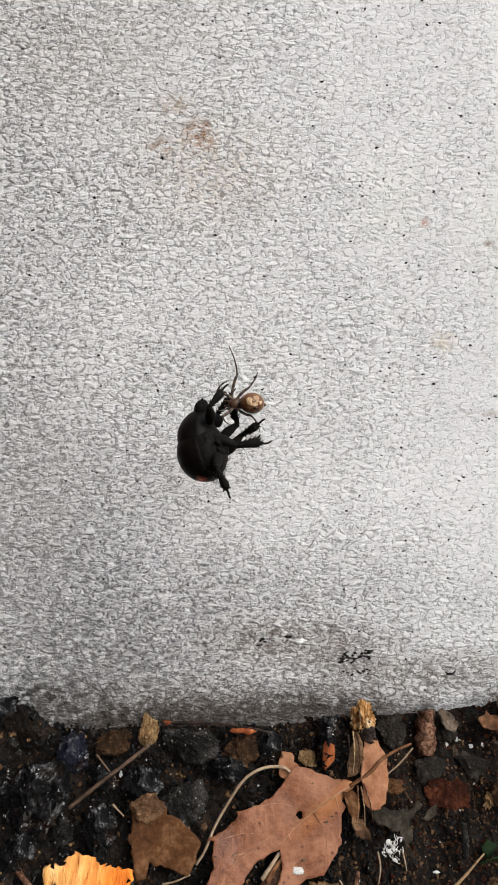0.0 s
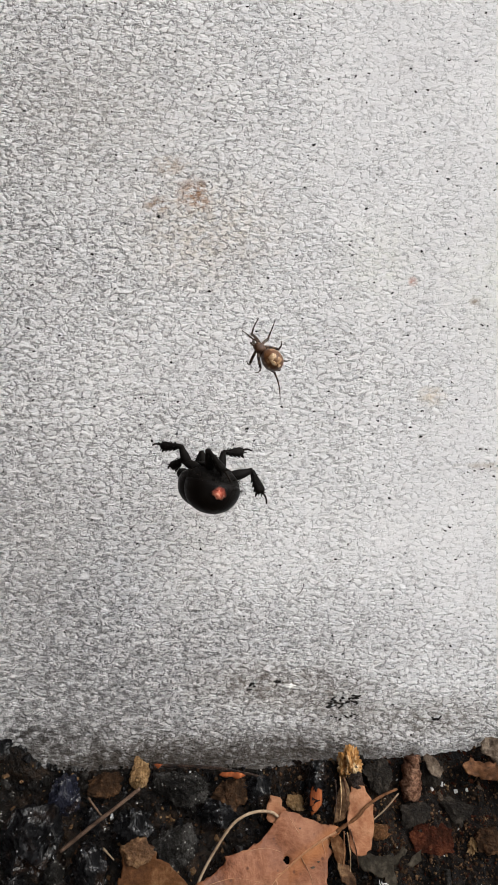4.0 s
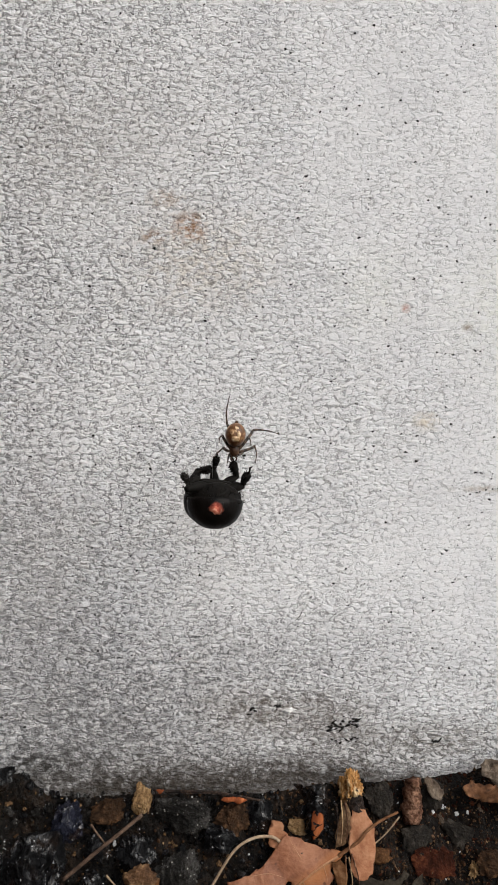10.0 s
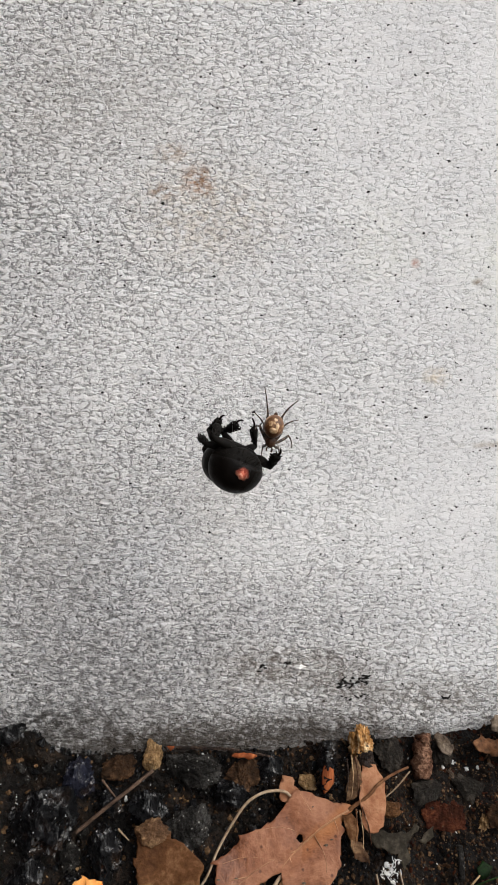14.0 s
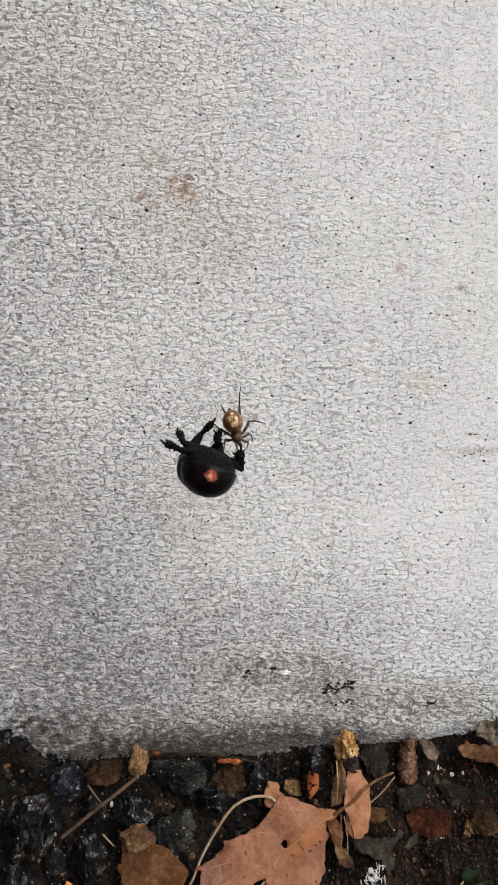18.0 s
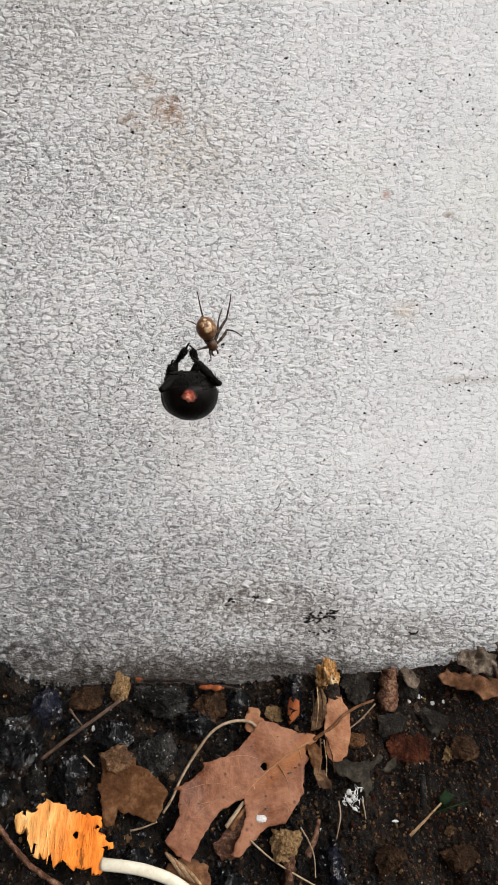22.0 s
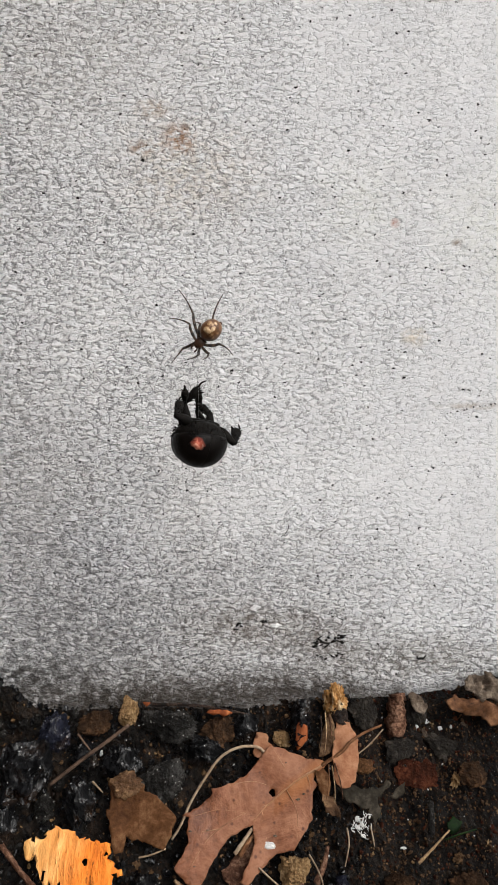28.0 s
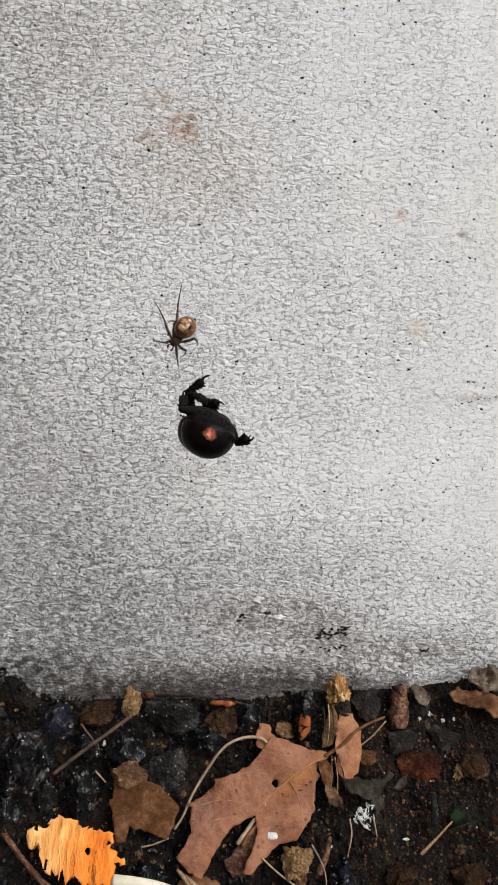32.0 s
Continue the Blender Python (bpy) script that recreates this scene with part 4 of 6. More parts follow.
for u, y, wide, mat, label in ((37.1, -14.9, 2.2, TAN, "orange-brown crumb of clay"), (36.0, -25.5, 2.0, CLAY, "orange-brown crumb of clay"), (33.1, -7.2, 1.5, LICHEN, "pale greenish grey crumb"), (35.9, -6.7, 1.1, WHITE, "white grain at the edge of the soil"), (37.6, -6.9, 0.8, WHITE, "white grain at the edge of the soil"), (39.8, -7.1, 1.0, LICHEN, "pale grain at the edge of the soil")):
    crumb = part("soil_crumb", rock(wide * (0.6 if mat is WHITE else 1), wide * 0.5, wide * 0.4, int(u * 7), 8, 0.5, 4), mat, sharp=30)
    lay(tagged(crumb, label, "crumb", "crumbs on the soil"), u, -y, wide * 0.25, u * 31)

flake("green_leaf", [(34.2, -21.0), (35.4, -20.1), (36.9, -20.8), (36.6, -21.6), (35.8, -22.1), (34.7, -22.6), (34.5, -21.8)], GREEN, 0.15, wavy(1.0, 0.3, 0.5, 2.0), "small dark green leaf scrap in the soil", "leaf")
flake("grey_leaf", [(17.2, -14.6), (19.4, -14.4), (21.8, -15.0), (24.3, -15.0), (25.5, -13.7), (26.2, -14.2), (24.8, -15.5), (23.8, -16.4), (23.8, -18.9), (22.8, -20.1), (22.2, -18.9), (22.3, -17.7), (20.9, -17.6), (18.8, -16.8)], GREYLEAF, 0.18, wavy(1.9, 0.5, 0.3, 5.0), "dull grey-brown dead leaf", "leaf")
flake("grey_leaf", [(25.6, -16.4), (26.4, -15.4), (27.5, -14.8), (28.4, -14.5), (27.9, -15.6), (26.5, -16.7)], GREYLEAF, 0.18, wavy(2.3, 0.4, 0.4, 9.0), "small curled grey dead leaf", "leaf")
flake("curled_leaf", [(14.5, -15.8), (16.1, -16.0), (17.4, -17.9), (17.6, -18.9), (16.3, -18.7), (14.9, -18.2)], CURL, 0.2, lambda x, y: 2.4 + 0.25 * (x - 16.4) ** 2 * 0.4 + 0.3 * noise.noise(Vector((x, y, 3.0))), "curled yellowish brown leaf scrap", "leaf")
flake("leaf_scrap", [(13.6, -12.4), (14.6, -15.8), (15.8, -17.0), (16.2, -13.6), (15.4, -12.0)], LEAF_DARK, 0.2, wavy(2.2, 0.4, 0.5, 1.0), "dark brown leaf scrap below a leaf stalk", "leaf")
flake("leaf_scrap", [(-8.2, -27.4), (-5.4, -26.6), (-2.2, -27.6), (-1.4, -30.0), (-4.0, -31.8), (-7.4, -30.6), (-9.6, -29.0)], STRIP, 0.25, wavy(1.6, 0.5, 0.5, 1.5), "tan fibrous leaf scrap under the oak leaf", "leaf")
flake("leaf_scrap", [(2.0, -21.2), (4.8, -20.4), (5.0, -23.4), (3.0, -26.6), (0.2, -27.0), (-1.6, -25.4), (0.4, -23.0)], BARK, 0.25, wavy(1.0, 0.5, 0.5, 3.5), "brown decayed leaf scrap under the oak leaf", "leaf")
flake("bark_strip", [(36.2, -5.4), (38.0, -4.2), (39.8, -5.0), (42.0, -4.9), (44.6, -5.6), (48.6, -6.2), (48.8, -8.8), (45.6, -8.6), (43.4, -9.2), (41.6, -7.6), (38.8, -7.2), (36.6, -6.4)], STRIP, 0.4, lambda x, y: 2.2 + 1.2 * noise.noise(Vector((x * 0.45, y * 0.6, 6.0))) + 0.5 * noise.noise(Vector((x * 1.3, y * 1.6, 2.0))), "warm brown curled strip of bark", "bark")
flake("lichen_flake", [(39.6, -2.6), (41.0, -1.2), (42.6, -1.6), (44.2, -0.8), (45.2, -2.0), (46.6, -2.4), (46.2, -4.2), (45.2, -5.8), (43.8, -5.2), (42.4, -5.6), (41.0, -4.4), (40.0, -4.2)], LICHEN, 0.3, lambda x, y: 2.6 + 1.3 * noise.noise(Vector((x * 0.8, y * 0.8, 3.0))) + 0.9 * noise.noise(Vector((x * 2.0, y * 2.0, 5.0))), "crumpled grey-brown papery flake against the wall", "leaf", None, 0.4)
flake("leaf_scrap", [(46.8, -1.6), (49.4, -0.8), (50.8, -2.8), (49.4, -5.2), (47.4, -4.4)], LICHEN, 0.6, wavy(2.0, 0.8, 0.5, 8.0), "crumpled brown papery leaf scrap", "leaf")
flake("orange_splinter", [(-4.4, -1.8), (-3.0, -1.5), (-0.4, -1.6), (0.2, -2.1), (-1.0, -2.4), (-3.8, -2.3)], BREAK, 0.5, wavy(2.2, 0.4, 0.8, 2.0), "small orange wood splinter by the wall", "splinter")
flake("orange_splinter", [(-15.4, -0.3), (-14.9, 0.2), (-14.2, -0.3), (-14.7, -0.9)], BREAK, 0.4, wavy(1.9, 0.2, 0.8, 4.0), "tiny orange wood scrap beside a pebble", "splinter")


def crust():
    rnd = random.Random(21)
    ob = new("mould_crust")
    on_bank(tagged(ob, "white crusty threads of mould on dark soil", "mould"), 20)
    for k in range(46):
        x, y, a, r = 20.4 + rnd.gauss(0, 0.9), -20.0 + rnd.gauss(0, 0.85), rnd.uniform(0, 6.3), rnd.uniform(0.15, 0.55)
        c = Vector((math.cos(a), math.sin(a), 0)) * r
        p = Vector((x, y, 2.1 + rnd.uniform(-0.1, 0.3)))
        bow = Vector((-c.y, c.x, 0.2)) * rnd.uniform(-0.6, 0.6)
        line = bend([p - c, p + bow, p + c], 4)
        part("white_thread", tube(line, [0.02 + 0.05 * rnd.random() for _ in line], 5, 0.6, k), WHITE, ob)
    for k in range(7):
        x, y, r = 20.4 + rnd.gauss(0, 0.9), -20.0 + rnd.gauss(0, 0.8), rnd.uniform(0.25, 0.6)
        part("white_crust", rock(r * 1.6, r, 0.25, 700 + k, 6, 0.5, 2), WHITE, ob, at=mm(x, y, 2.1, 0, 0, k * 50))


crust()
for u, v, r in ((6.4, 31.4, 0.8), (24.6, 29.6, 1.0), (33.4, 5.0, 0.7), (32.0, 6.0, 0.5), (-22.4, 8.0, 0.5), (27.4, 23.4, 0.45)):
    bit = part("white_chip", rock(r * 2, r * 0.9, 0.25, int(u * 3 + 200), 8, 0.35, 4), WHITE)
    tagged(bit, "tiny white chip lying on the soil", "chip", "white chips")
    lay(bit, u, v, 0.35, u * 20)
nut = part("seed_husk", rock(3.4, 2.4, 1.6, 222, 10, 0.4), BREAK_DARK)
tagged(nut, "small tan crumbly seed husk on dark soil", "seed")
lay(nut, 22.1, 11.9, 0.9, 10)


# Chips of wood and bark that lean on the wall's foot.
def stub(name, low, high, width, mat, label, seed, tips=None):
    a, b = Vector(low), Vector(high)
    line = [a.lerp(b, k / 17) + Vector((0.25 * noise.noise(Vector((k * 0.3, seed, 0))), 0, 0)) for k in range(18)]
    radii = [width / 2 * (0.72 + 0.28 * math.sin(math.pi * (0.15 + 0.75 * k / 17))) for k in range(18)]
    bm = tube(line, radii, 18, 0.45, seed)
    for v in bm.verts:
        v.co += Vector((noise.noise(v.co * 0.9 + Vector((seed, 0, 0))), noise.noise(v.co * 0.9), noise.noise(v.co * 1.1))) * 0.3 + Vector((noise.noise(v.co * 2.6), noise.noise(v.co * 2.6 + Vector((9, 0, 0))), 0)) * 0.3
    ob = part(name, bm, mat)
    tagged(ob, label, "wood chip", "chips leaning on the wall")
    if tips:
        cap = rock(*tips[0], seed + 500, 10, 0.36, 5)
        part("torn_end", cap, tips[1], ob, "torn pale crumbly end", at=mm(*high))
    return ob


first = stub("wood_stub", (11.4, -5.6, -2.6), (12.4, -2.4, 4.0), 3.3, COAL, "dark charred stub of wood with an orange break", 2)
part("orange_break", rock(1.9, 1.0, 4.8, 31, 5, 0.08), BREAK, first, "bright orange broken face", at=mm(11.8, -5.9, -0.6, -22, 6, 0))
stub("wood_stub", (18.6, -4.0, 0.2), (18.2, -2.6, 3.4), 2.8, EMBER, "short dark stub with a pale torn end", 5, ((3.4, 2.8, 5.4), GOLD))
stub("bark_piece", (27.9, -4.4, -1.6), (28.6, -1.9, 4.6), 3.0, BARK, "rough reddish brown piece of bark standing by the wall", 8)
flake("pale_sliver", [(14.4, -10.2), (14.6, -8.3), (15.5, -5.6), (16.6, -3.2), (17.3, -5.4), (17.0, -8.2), (15.8, -10.2)], CURL, 0.3, wavy(3.6, 0.4, 0.4, 2.0, 0.0, 0.08), "pale dry leaf sliver standing against a wood chip", "leaf")
flake("brown_sliver", [(16.9, -14.2), (16.7, -10.4), (17.2, -6.8), (18.1, -4.2), (19.9, -5.2), (21.2, -7.9), (21.1, -11.0), (20.2, -14.0), (19.3, -14.9), (17.8, -15.0)], LEAF, 0.25, wavy(2.3, 0.5, 0.3, 4.0), "reddish brown leaf piece behind a leaf stalk", "leaf")
flake("leaf_scrap", [(3.4, -6.8), (4.4, -5.0), (6.0, -5.4), (6.8, -7.6), (5.2, -9.6), (3.8, -9.0)], LEAF, 0.25, wavy(1.6, 0.4, 0.4, 6.0), "pinkish brown leaf scrap under a stem", "leaf")


for k, (u0, y0, u1, y1, mat) in enumerate(((15.0, -4.0, 14.6, -9.4, EMBER), (15.8, -3.6, 15.4, -9.8, PALE), (16.4, -3.8, 16.4, -9.6, BARK), (16.0, -11.4, 15.2, -17.0, STRIP), (16.5, -11.6, 16.6, -17.6, PALE), (17.0, -11.2, 18.0, -16.6, BARK))):
    strand("torn_fibre", [(u0, y0, 3.7 if y0 > -10 else 2.7), ((u0 + u1) / 2 + 0.2, (y0 + y1) / 2, 3.9 if y0 > -10 else 2.9), (u1, y1, 2.9 if y0 > -10 else 2.4)], 0.13, 0.05, mat, "torn wood fibre beside a leaf stalk", "fibre", 0.4)


# ---- marks on the wall ----
def blob(name, x, z, w, h, mat, label, seed, category="mark", depth=0.35):
    b = rock(w, depth * 2, h, seed, 8, 0.55, 3)
    ob = part(name, b, mat)
    tagged(ob, label, category)
    ob.matrix_basis = mm(x, -0.02, z)
    return ob


blob("white_speck", 7.4, 16.1, 1.9, 1.0, WHITE, "small white droplet stuck on the wall", 61, "speck")
rnd = random.Random(17)
FLECKS = [(17.0, 13.2, 2.2, 1.1, 16), (18.9, 14.2, 1.2, 0.4, 5), (14.8, 12.8, 0.7, 1.0, 5), (17.0, 10.6, 2.0, 0.5, 7), (33.0, 10.4, 1.0, 0.5, 5), (1.4, 15.9, 0.7, 0.5, 4), (5.6, 17.0, 0.7, 0.2, 3)]
for cx, cz, sx, sz, count in FLECKS:
    for k in range(count):
        x, z = cx + rnd.gauss(0, sx * 0.6), cz + rnd.gauss(0, sz * 0.6)
        ob = blob("soil_fleck", x, z, rnd.uniform(0.3, 1.1), rnd.uniform(0.18, 0.45), SOOT, "black fleck of soil stuck on the pale wall", rnd.randrange(999), "speck", 0.12)
        ob.matrix_basis = ob.matrix_basis @ pose(0, 0, 0, 0, rnd.uniform(-50, 30), 0)
        ob["group"] = "soil flecks on the wall"
for k in range(11):
    ob = blob("soil_fleck", 36.6 + k * 0.95 + rnd.uniform(-0.3, 0.3), 53.2 + k * 0.19 + rnd.uniform(-0.15, 0.15), rnd.uniform(0.15, 0.5), rnd.uniform(0.12, 0.28), SOOT, "dark fleck along a scratch in the wall", 400 + k, "speck", 0.08)
    ob["group"] = "flecks along a scratch"
hair = part("fine_hair", tube(bend([(8.6, -0.12, 32.0), (9.3, -0.12, 32.6), (9.8, -0.12, 33.4), (9.9, -0.12, 34.2)], 5), [0.05] * 16, 5), SOOT)
tagged(hair, "fine dark curved hair stuck on the wall", "hair")

# ---- the beetle, hanging on silk with its back down ----
def dome(length, width, back, belly, power=2.3, front=1.0, seed=1, seam=False):
    """A rounded beetle shell: x forward, z to the back."""
    bm = bmesh.new()
    bmesh.ops.create_uvsphere(bm, u_segments=40, v_segments=28, radius=1.0)
    for v in bm.verts:
        x, y, z = v.co
        taper = 1 - (1 - front) * max(0, x) ** 2
        hz = back if z > 0 else belly
        v.co = Vector((math.copysign(abs(x) ** (2 / power), x) * length / 2, math.copysign(abs(y) ** (2 / power) , y) * width / 2 * taper, math.copysign(abs(z) ** (2 / power), z) * hz * taper))
        if seam and z > 0:
            v.co.z -= 0.035 * math.exp(-((v.co.y / 0.16) ** 2))
    return bm


beetle = new("beetle")
BEETLE_SCALE = 0.87
beetle.scale = (BEETLE_SCALE,) * 3
tagged(beetle, "glossy black dung beetle hanging on its back in silk", "beetle")
abdomen = part("abdomen", dome(8.8, 8.5, 1.6, 3.1, 2.05), CHITIN_DULL, beetle, "dull black ridged underside", at=mm(-0.6, 0, -0.2))
for k in range(4):
    b = dome(1.6, 6.6 - k * 0.9, 0.5, 0.55, 2.2)
    part("belly_ring", b, CHITIN_DULL, abdomen, at=mm(0.6 - k * 1.1, 0, -2.85 + 0.14 * k * k))
for side in (-1, 1):
    bm = dome(9.2, 8.7, 4.3, 2.0, 2.1, 0.92, seam=True)
    bmesh.ops.bisect_plane(bm, geom=bm.verts[:] + bm.edges[:] + bm.faces[:], plane_co=(0, 0.012 * side, 0), plane_no=(0, -side, 0), clear_outer=True)
    bmesh.ops.holes_fill(bm, edges=[e for e in bm.edges if e.is_boundary])
    part("wing_case", bm, CHITIN, beetle, "domed glossy black wing case", at=mm(-0.7, 0, 0), sharp=35)
thorax = part("pronotum", dome(8.8, 7.7, 3.8, 2.2, 2.2, 0.78), CHITIN, beetle, "black rounded neck shield", at=mm(1.5, 0, -0.05, 0, 4, 0))
head = part("head", dome(3.0, 3.8, 1.1, 0.9, 2.1, 0.85), CHITIN_DULL, beetle, "flat black shovel-shaped head", at=mm(5.9, 0, -0.9, 0, 28, 0))
for side in (-1, 1):
    part("eye", rock(0.6, 0.5, 0.6, 7, 4, 0.02, 2), CHITIN, head, at=mm(-0.3, 1.6 * side, 0.2))
    part("antenna", tube(bend([(0.6, 1.2 * side, -0.3), (1.1, 1.6 * side, -0.4), (1.4, 2.0 * side, -0.3)], 4), [0.09] * 7 + [0.18, 0.2], 6), HAIR, head)

def copper():
    """Dark red that blooms out of the black shell round a bright middle."""
    n = Nodes("coppery_patch")
    far = n.add("VectorMath")
    far.operation = "DISTANCE"
    n.link(n.coord(), far.inputs[0])
    far.inputs[1].default_value = (-0.0048, -0.0019, 0.0008)
    f = n.math("ADD", n.math("MULTIPLY", far.outputs["Value"], 700.0), n.math("MULTIPLY", n.math("SUBTRACT", n.noise(n.coord(), 900, 4, 0.7), 0.5), 0.9))
    cell = n.cells(n.coord(), 2300)
    tone = n.add("SeparateColor")
    n.link(cell.outputs["Color"], tone.inputs[0])
    scale = n.ramp(tone.outputs[0], (0.0, (0.30, 0.045, 0.028)), (0.45, (0.62, 0.17, 0.11)), (0.8, (0.72, 0.30, 0.19)), (1.0, (0.80, 0.52, 0.38)))
    far_out = n.ramp(f, (0.22, 0.0), (0.46, 0.6), (0.80, 1.0))
    dull = n.ramp(f, (0.45, (0.10, 0.016, 0.010)), (0.80, (0.004, 0.0033, 0.003)))
    col = n.mix(far_out, scale, dull)
    return n.done(col, 0.42, n.bump(n.noise(n.coord(), 2000, 2), 0.00003), 0.16)


# short bristles round the rim of the shell and over the underside
rnd = random.Random(77)
bristles = bmesh.new()
for k in range(260):
    a, low = rnd.uniform(0, 6.283), rnd.uniform(0.0, 0.9)
    r = Vector((4.55 * math.cos(a), 4.3 * math.sin(a), 0)) * math.sqrt(1 - (low * 0.75) ** 2)
    p = r + Vector((-0.65, 0, -2.6 * low))
    out = (r.normalized() + Vector((0, 0, -low)) + Vector((rnd.uniform(-0.5, 0.5), rnd.uniform(-0.5, 0.5), rnd.uniform(-0.5, 0.2)))).normalized()
    one = tube([p - out * 0.3, p + out * 0.25, p + out * rnd.uniform(0.45, 0.8)], [0.04, 0.035, 0.012], 4)
    me = bpy.data.meshes.new("t")
    one.to_mesh(me)
    one.free()
    bristles.from_mesh(me)
    bpy.data.meshes.remove(me)
part("bristles", bristles, HAIR, beetle, "short dark bristles")


# the coppery patch: a thin skin that follows the shell of the rear, with a brighter core
def shell_patch(name, mat, label, az0, el0, wide, high, proud, seed):
    bm = bmesh.new()
    bmesh.ops.create_icosphere(bm, subdivisions=4, radius=1.0)
    for vert in bm.verts:
        x, y, z = vert.co
        wob = 1 + 0.45 * noise.noise(Vector((x * 1.9, y * 1.9, seed)))
        ca, ce = math.radians(az0) + x * wide * wob, math.radians(el0) + y * high * wob
        d = Vector((math.cos(ca) * math.cos(ce), math.sin(ca) * math.cos(ce), math.sin(ce)))
        r = (abs(d.x / 4.6) ** 2.1 + abs(d.y / 4.45) ** 2.1 + abs(d.z / 4.3) ** 2.1) ** (-1 / 2.1)
        swell = 0.010 * (1 if z > 0 else -1) * max(0.0, 1 - x * x - y * y) ** 0.5
        vert.co = d * (r * (proud + swell)) + Vector((-0.7, 0, 0))
    return part(name, bm, mat, beetle, label)


shell_patch("coppery_patch", copper(), "dark coppery red patch", 205, 10, 0.27, 0.22, 1.004, 2.0)


def beetle_leg(side, root, size, kind):
    """Stout thigh as the leg, with a toothed shin and thin foot under it. The leg points along its own +x."""
    thigh = tube(bend([(0, 0, 0), (1.0, 0, 0.15), (2.0, 0, 0.1), (2.9, 0, 0)], 4), [0.40, 0.47, 0.53, 0.58, 0.61, 0.61, 0.58, 0.54, 0.49, 0.43, 0.38, 0.34, 0.32], 10)
    for v in thigh.verts:
        v.co *= size
    leg = part("leg", thigh, CHITIN_DULL, beetle, "stout black leg")
    leg.location = Vector(root) / 1000
    shin = tube([(0, 0, 0), (0.6, 0, 0), (1.2, 0, 0.03), (1.8, 0, 0.05), (2.4, 0, 0.05), (2.8, 0, 0.0)], [0.30, 0.33, 0.42, 0.53, 0.60, 0.40], 10, 0.3)
    for v in shin.verts:
        v.co.y *= 0.8
    for k in range(4):
        tooth = tube([(0.9 + 0.55 * k, 0, 0.30 + 0.07 * k), (1.12 + 0.55 * k, 0, 0.50 + 0.08 * k), (1.28 + 0.55 * k, 0, 0.66 + 0.08 * k)], [0.18, 0.13, 0.05], 6)
        me = bpy.data.meshes.new("t")
        tooth.to_mesh(me)
        tooth.free()
        shin.from_mesh(me)
        bpy.data.meshes.remove(me)
    for k in range(30):
        a = k * 2.4
        hair = tube([(0.3 + 0.085 * k, 0, 0), (0.55 + 0.085 * k, 0.40 * math.cos(a), 0.46 * math.sin(a)), (0.70 + 0.085 * k, 0.50 * math.cos(a), 0.58 * math.sin(a))], [0.08, 0.07, 0.03], 4)
        me = bpy.data.meshes.new("t")
        hair.to_mesh(me)
        hair.free()
        shin.from_mesh(me)
        bpy.data.meshes.remove(me)
    for v in shin.verts:
        v.co *= size
    knee = {"fore": 95, "mid": 70, "hind": 62}[kind]
    tib = part("shin", shin, CHITIN_DULL, leg, "toothed black shin", at=mm(2.8 * size, 0, 0, 0, -knee, 0))
    toe = tube(bend([(2.6 * size, 0, 0), (3.2 * size, 0, -0.25), (3.7 * size, 0.1, -0.2), (4.2 * size, 0.1, 0.1)], 4), [0.2, 0.16, 0.2, 0.15, 0.19, 0.14, 0.18, 0.13, 0.17, 0.12, 0.15, 0.1, 0.06], 6)
    foot_piece = part("foot", toe, HAIR, leg, at=tib.matrix_basis.copy())
    return leg, (tib, foot_piece)


LEGS = []
for kind, x, size in (("fore", 3.2, 1.3), ("mid", 0.8, 1.3), ("hind", -1.5, 1.4)):
    for side in (-1, 1):
        LEGS.append((*beetle_leg(side, (x, 2.0 * side, -2.3), size, kind), kind, side, size))

# ---- the spider ----
spider = new("spider")
tagged(spider, "small brown comb-footed spider with cream marks and banded legs", "spider")
sp_abd = part("abdomen", dome(3.3, 2.8, 1.6, 1.4, 2.05, 0.9), SP_ABD, spider, "globular brown abdomen", at=mm(-1.3, 0, 0.35, 0, -14, 0))


def on_abdomen(x, y, sx, sy, seed, name="mark"):
    bm = rock(sx, sy, 0.22, seed, 6, 0.25, 2)
    for v in bm.verts:
        px, py = v.co.x + x, v.co.y + y
        k = max(0.0, 1 - (px / 1.65) ** 2 - (py / 1.4) ** 2)
        v.co = Vector((px, py, 1.6 * math.sqrt(k) + v.co.z * 0.25 + 0.01))
    part(name, bm, SP_MARK, sp_abd, "cream mark")


on_abdomen(0.62, 0.05, 1.0, 1.1, 5)
on_abdomen(-0.05, 0.50, 0.9, 0.55, 6)
on_abdomen(-0.30, -0.45, 0.8, 0.5, 7)
on_abdomen(-0.95, 0.10, 0.5, 0.6, 9)
part("spinneret", tube([(0, 0, 0), (-0.25, 0, -0.1), (-0.4, 0, -0.12)], [0.3, 0.24, 0.1], 8), SP_BODY, sp_abd, at=mm(-1.6, 0, -0.5))
ceph = part("cephalothorax", dome(1.8, 1.45, 0.6, 0.5, 2.1, 0.75), SP_BODY, spider, "dark brown head and thorax", at=mm(1.0, 0, 0))
for side in (-1, 1):
    part("palp", tube(bend([(0.7, 0.25 * side, -0.1), (1.1, 0.4 * side, 0.05), (1.45, 0.3 * side, -0.2)], 3), [0.11] * 5 + [0.16, 0.1], 6), SP_BODY, ceph)
    part("eye", rock(0.14, 0.14, 0.14, 3, 4, 0.02, 1), CHITIN, ceph, at=mm(0.62, 0.16 * side, 0.36))

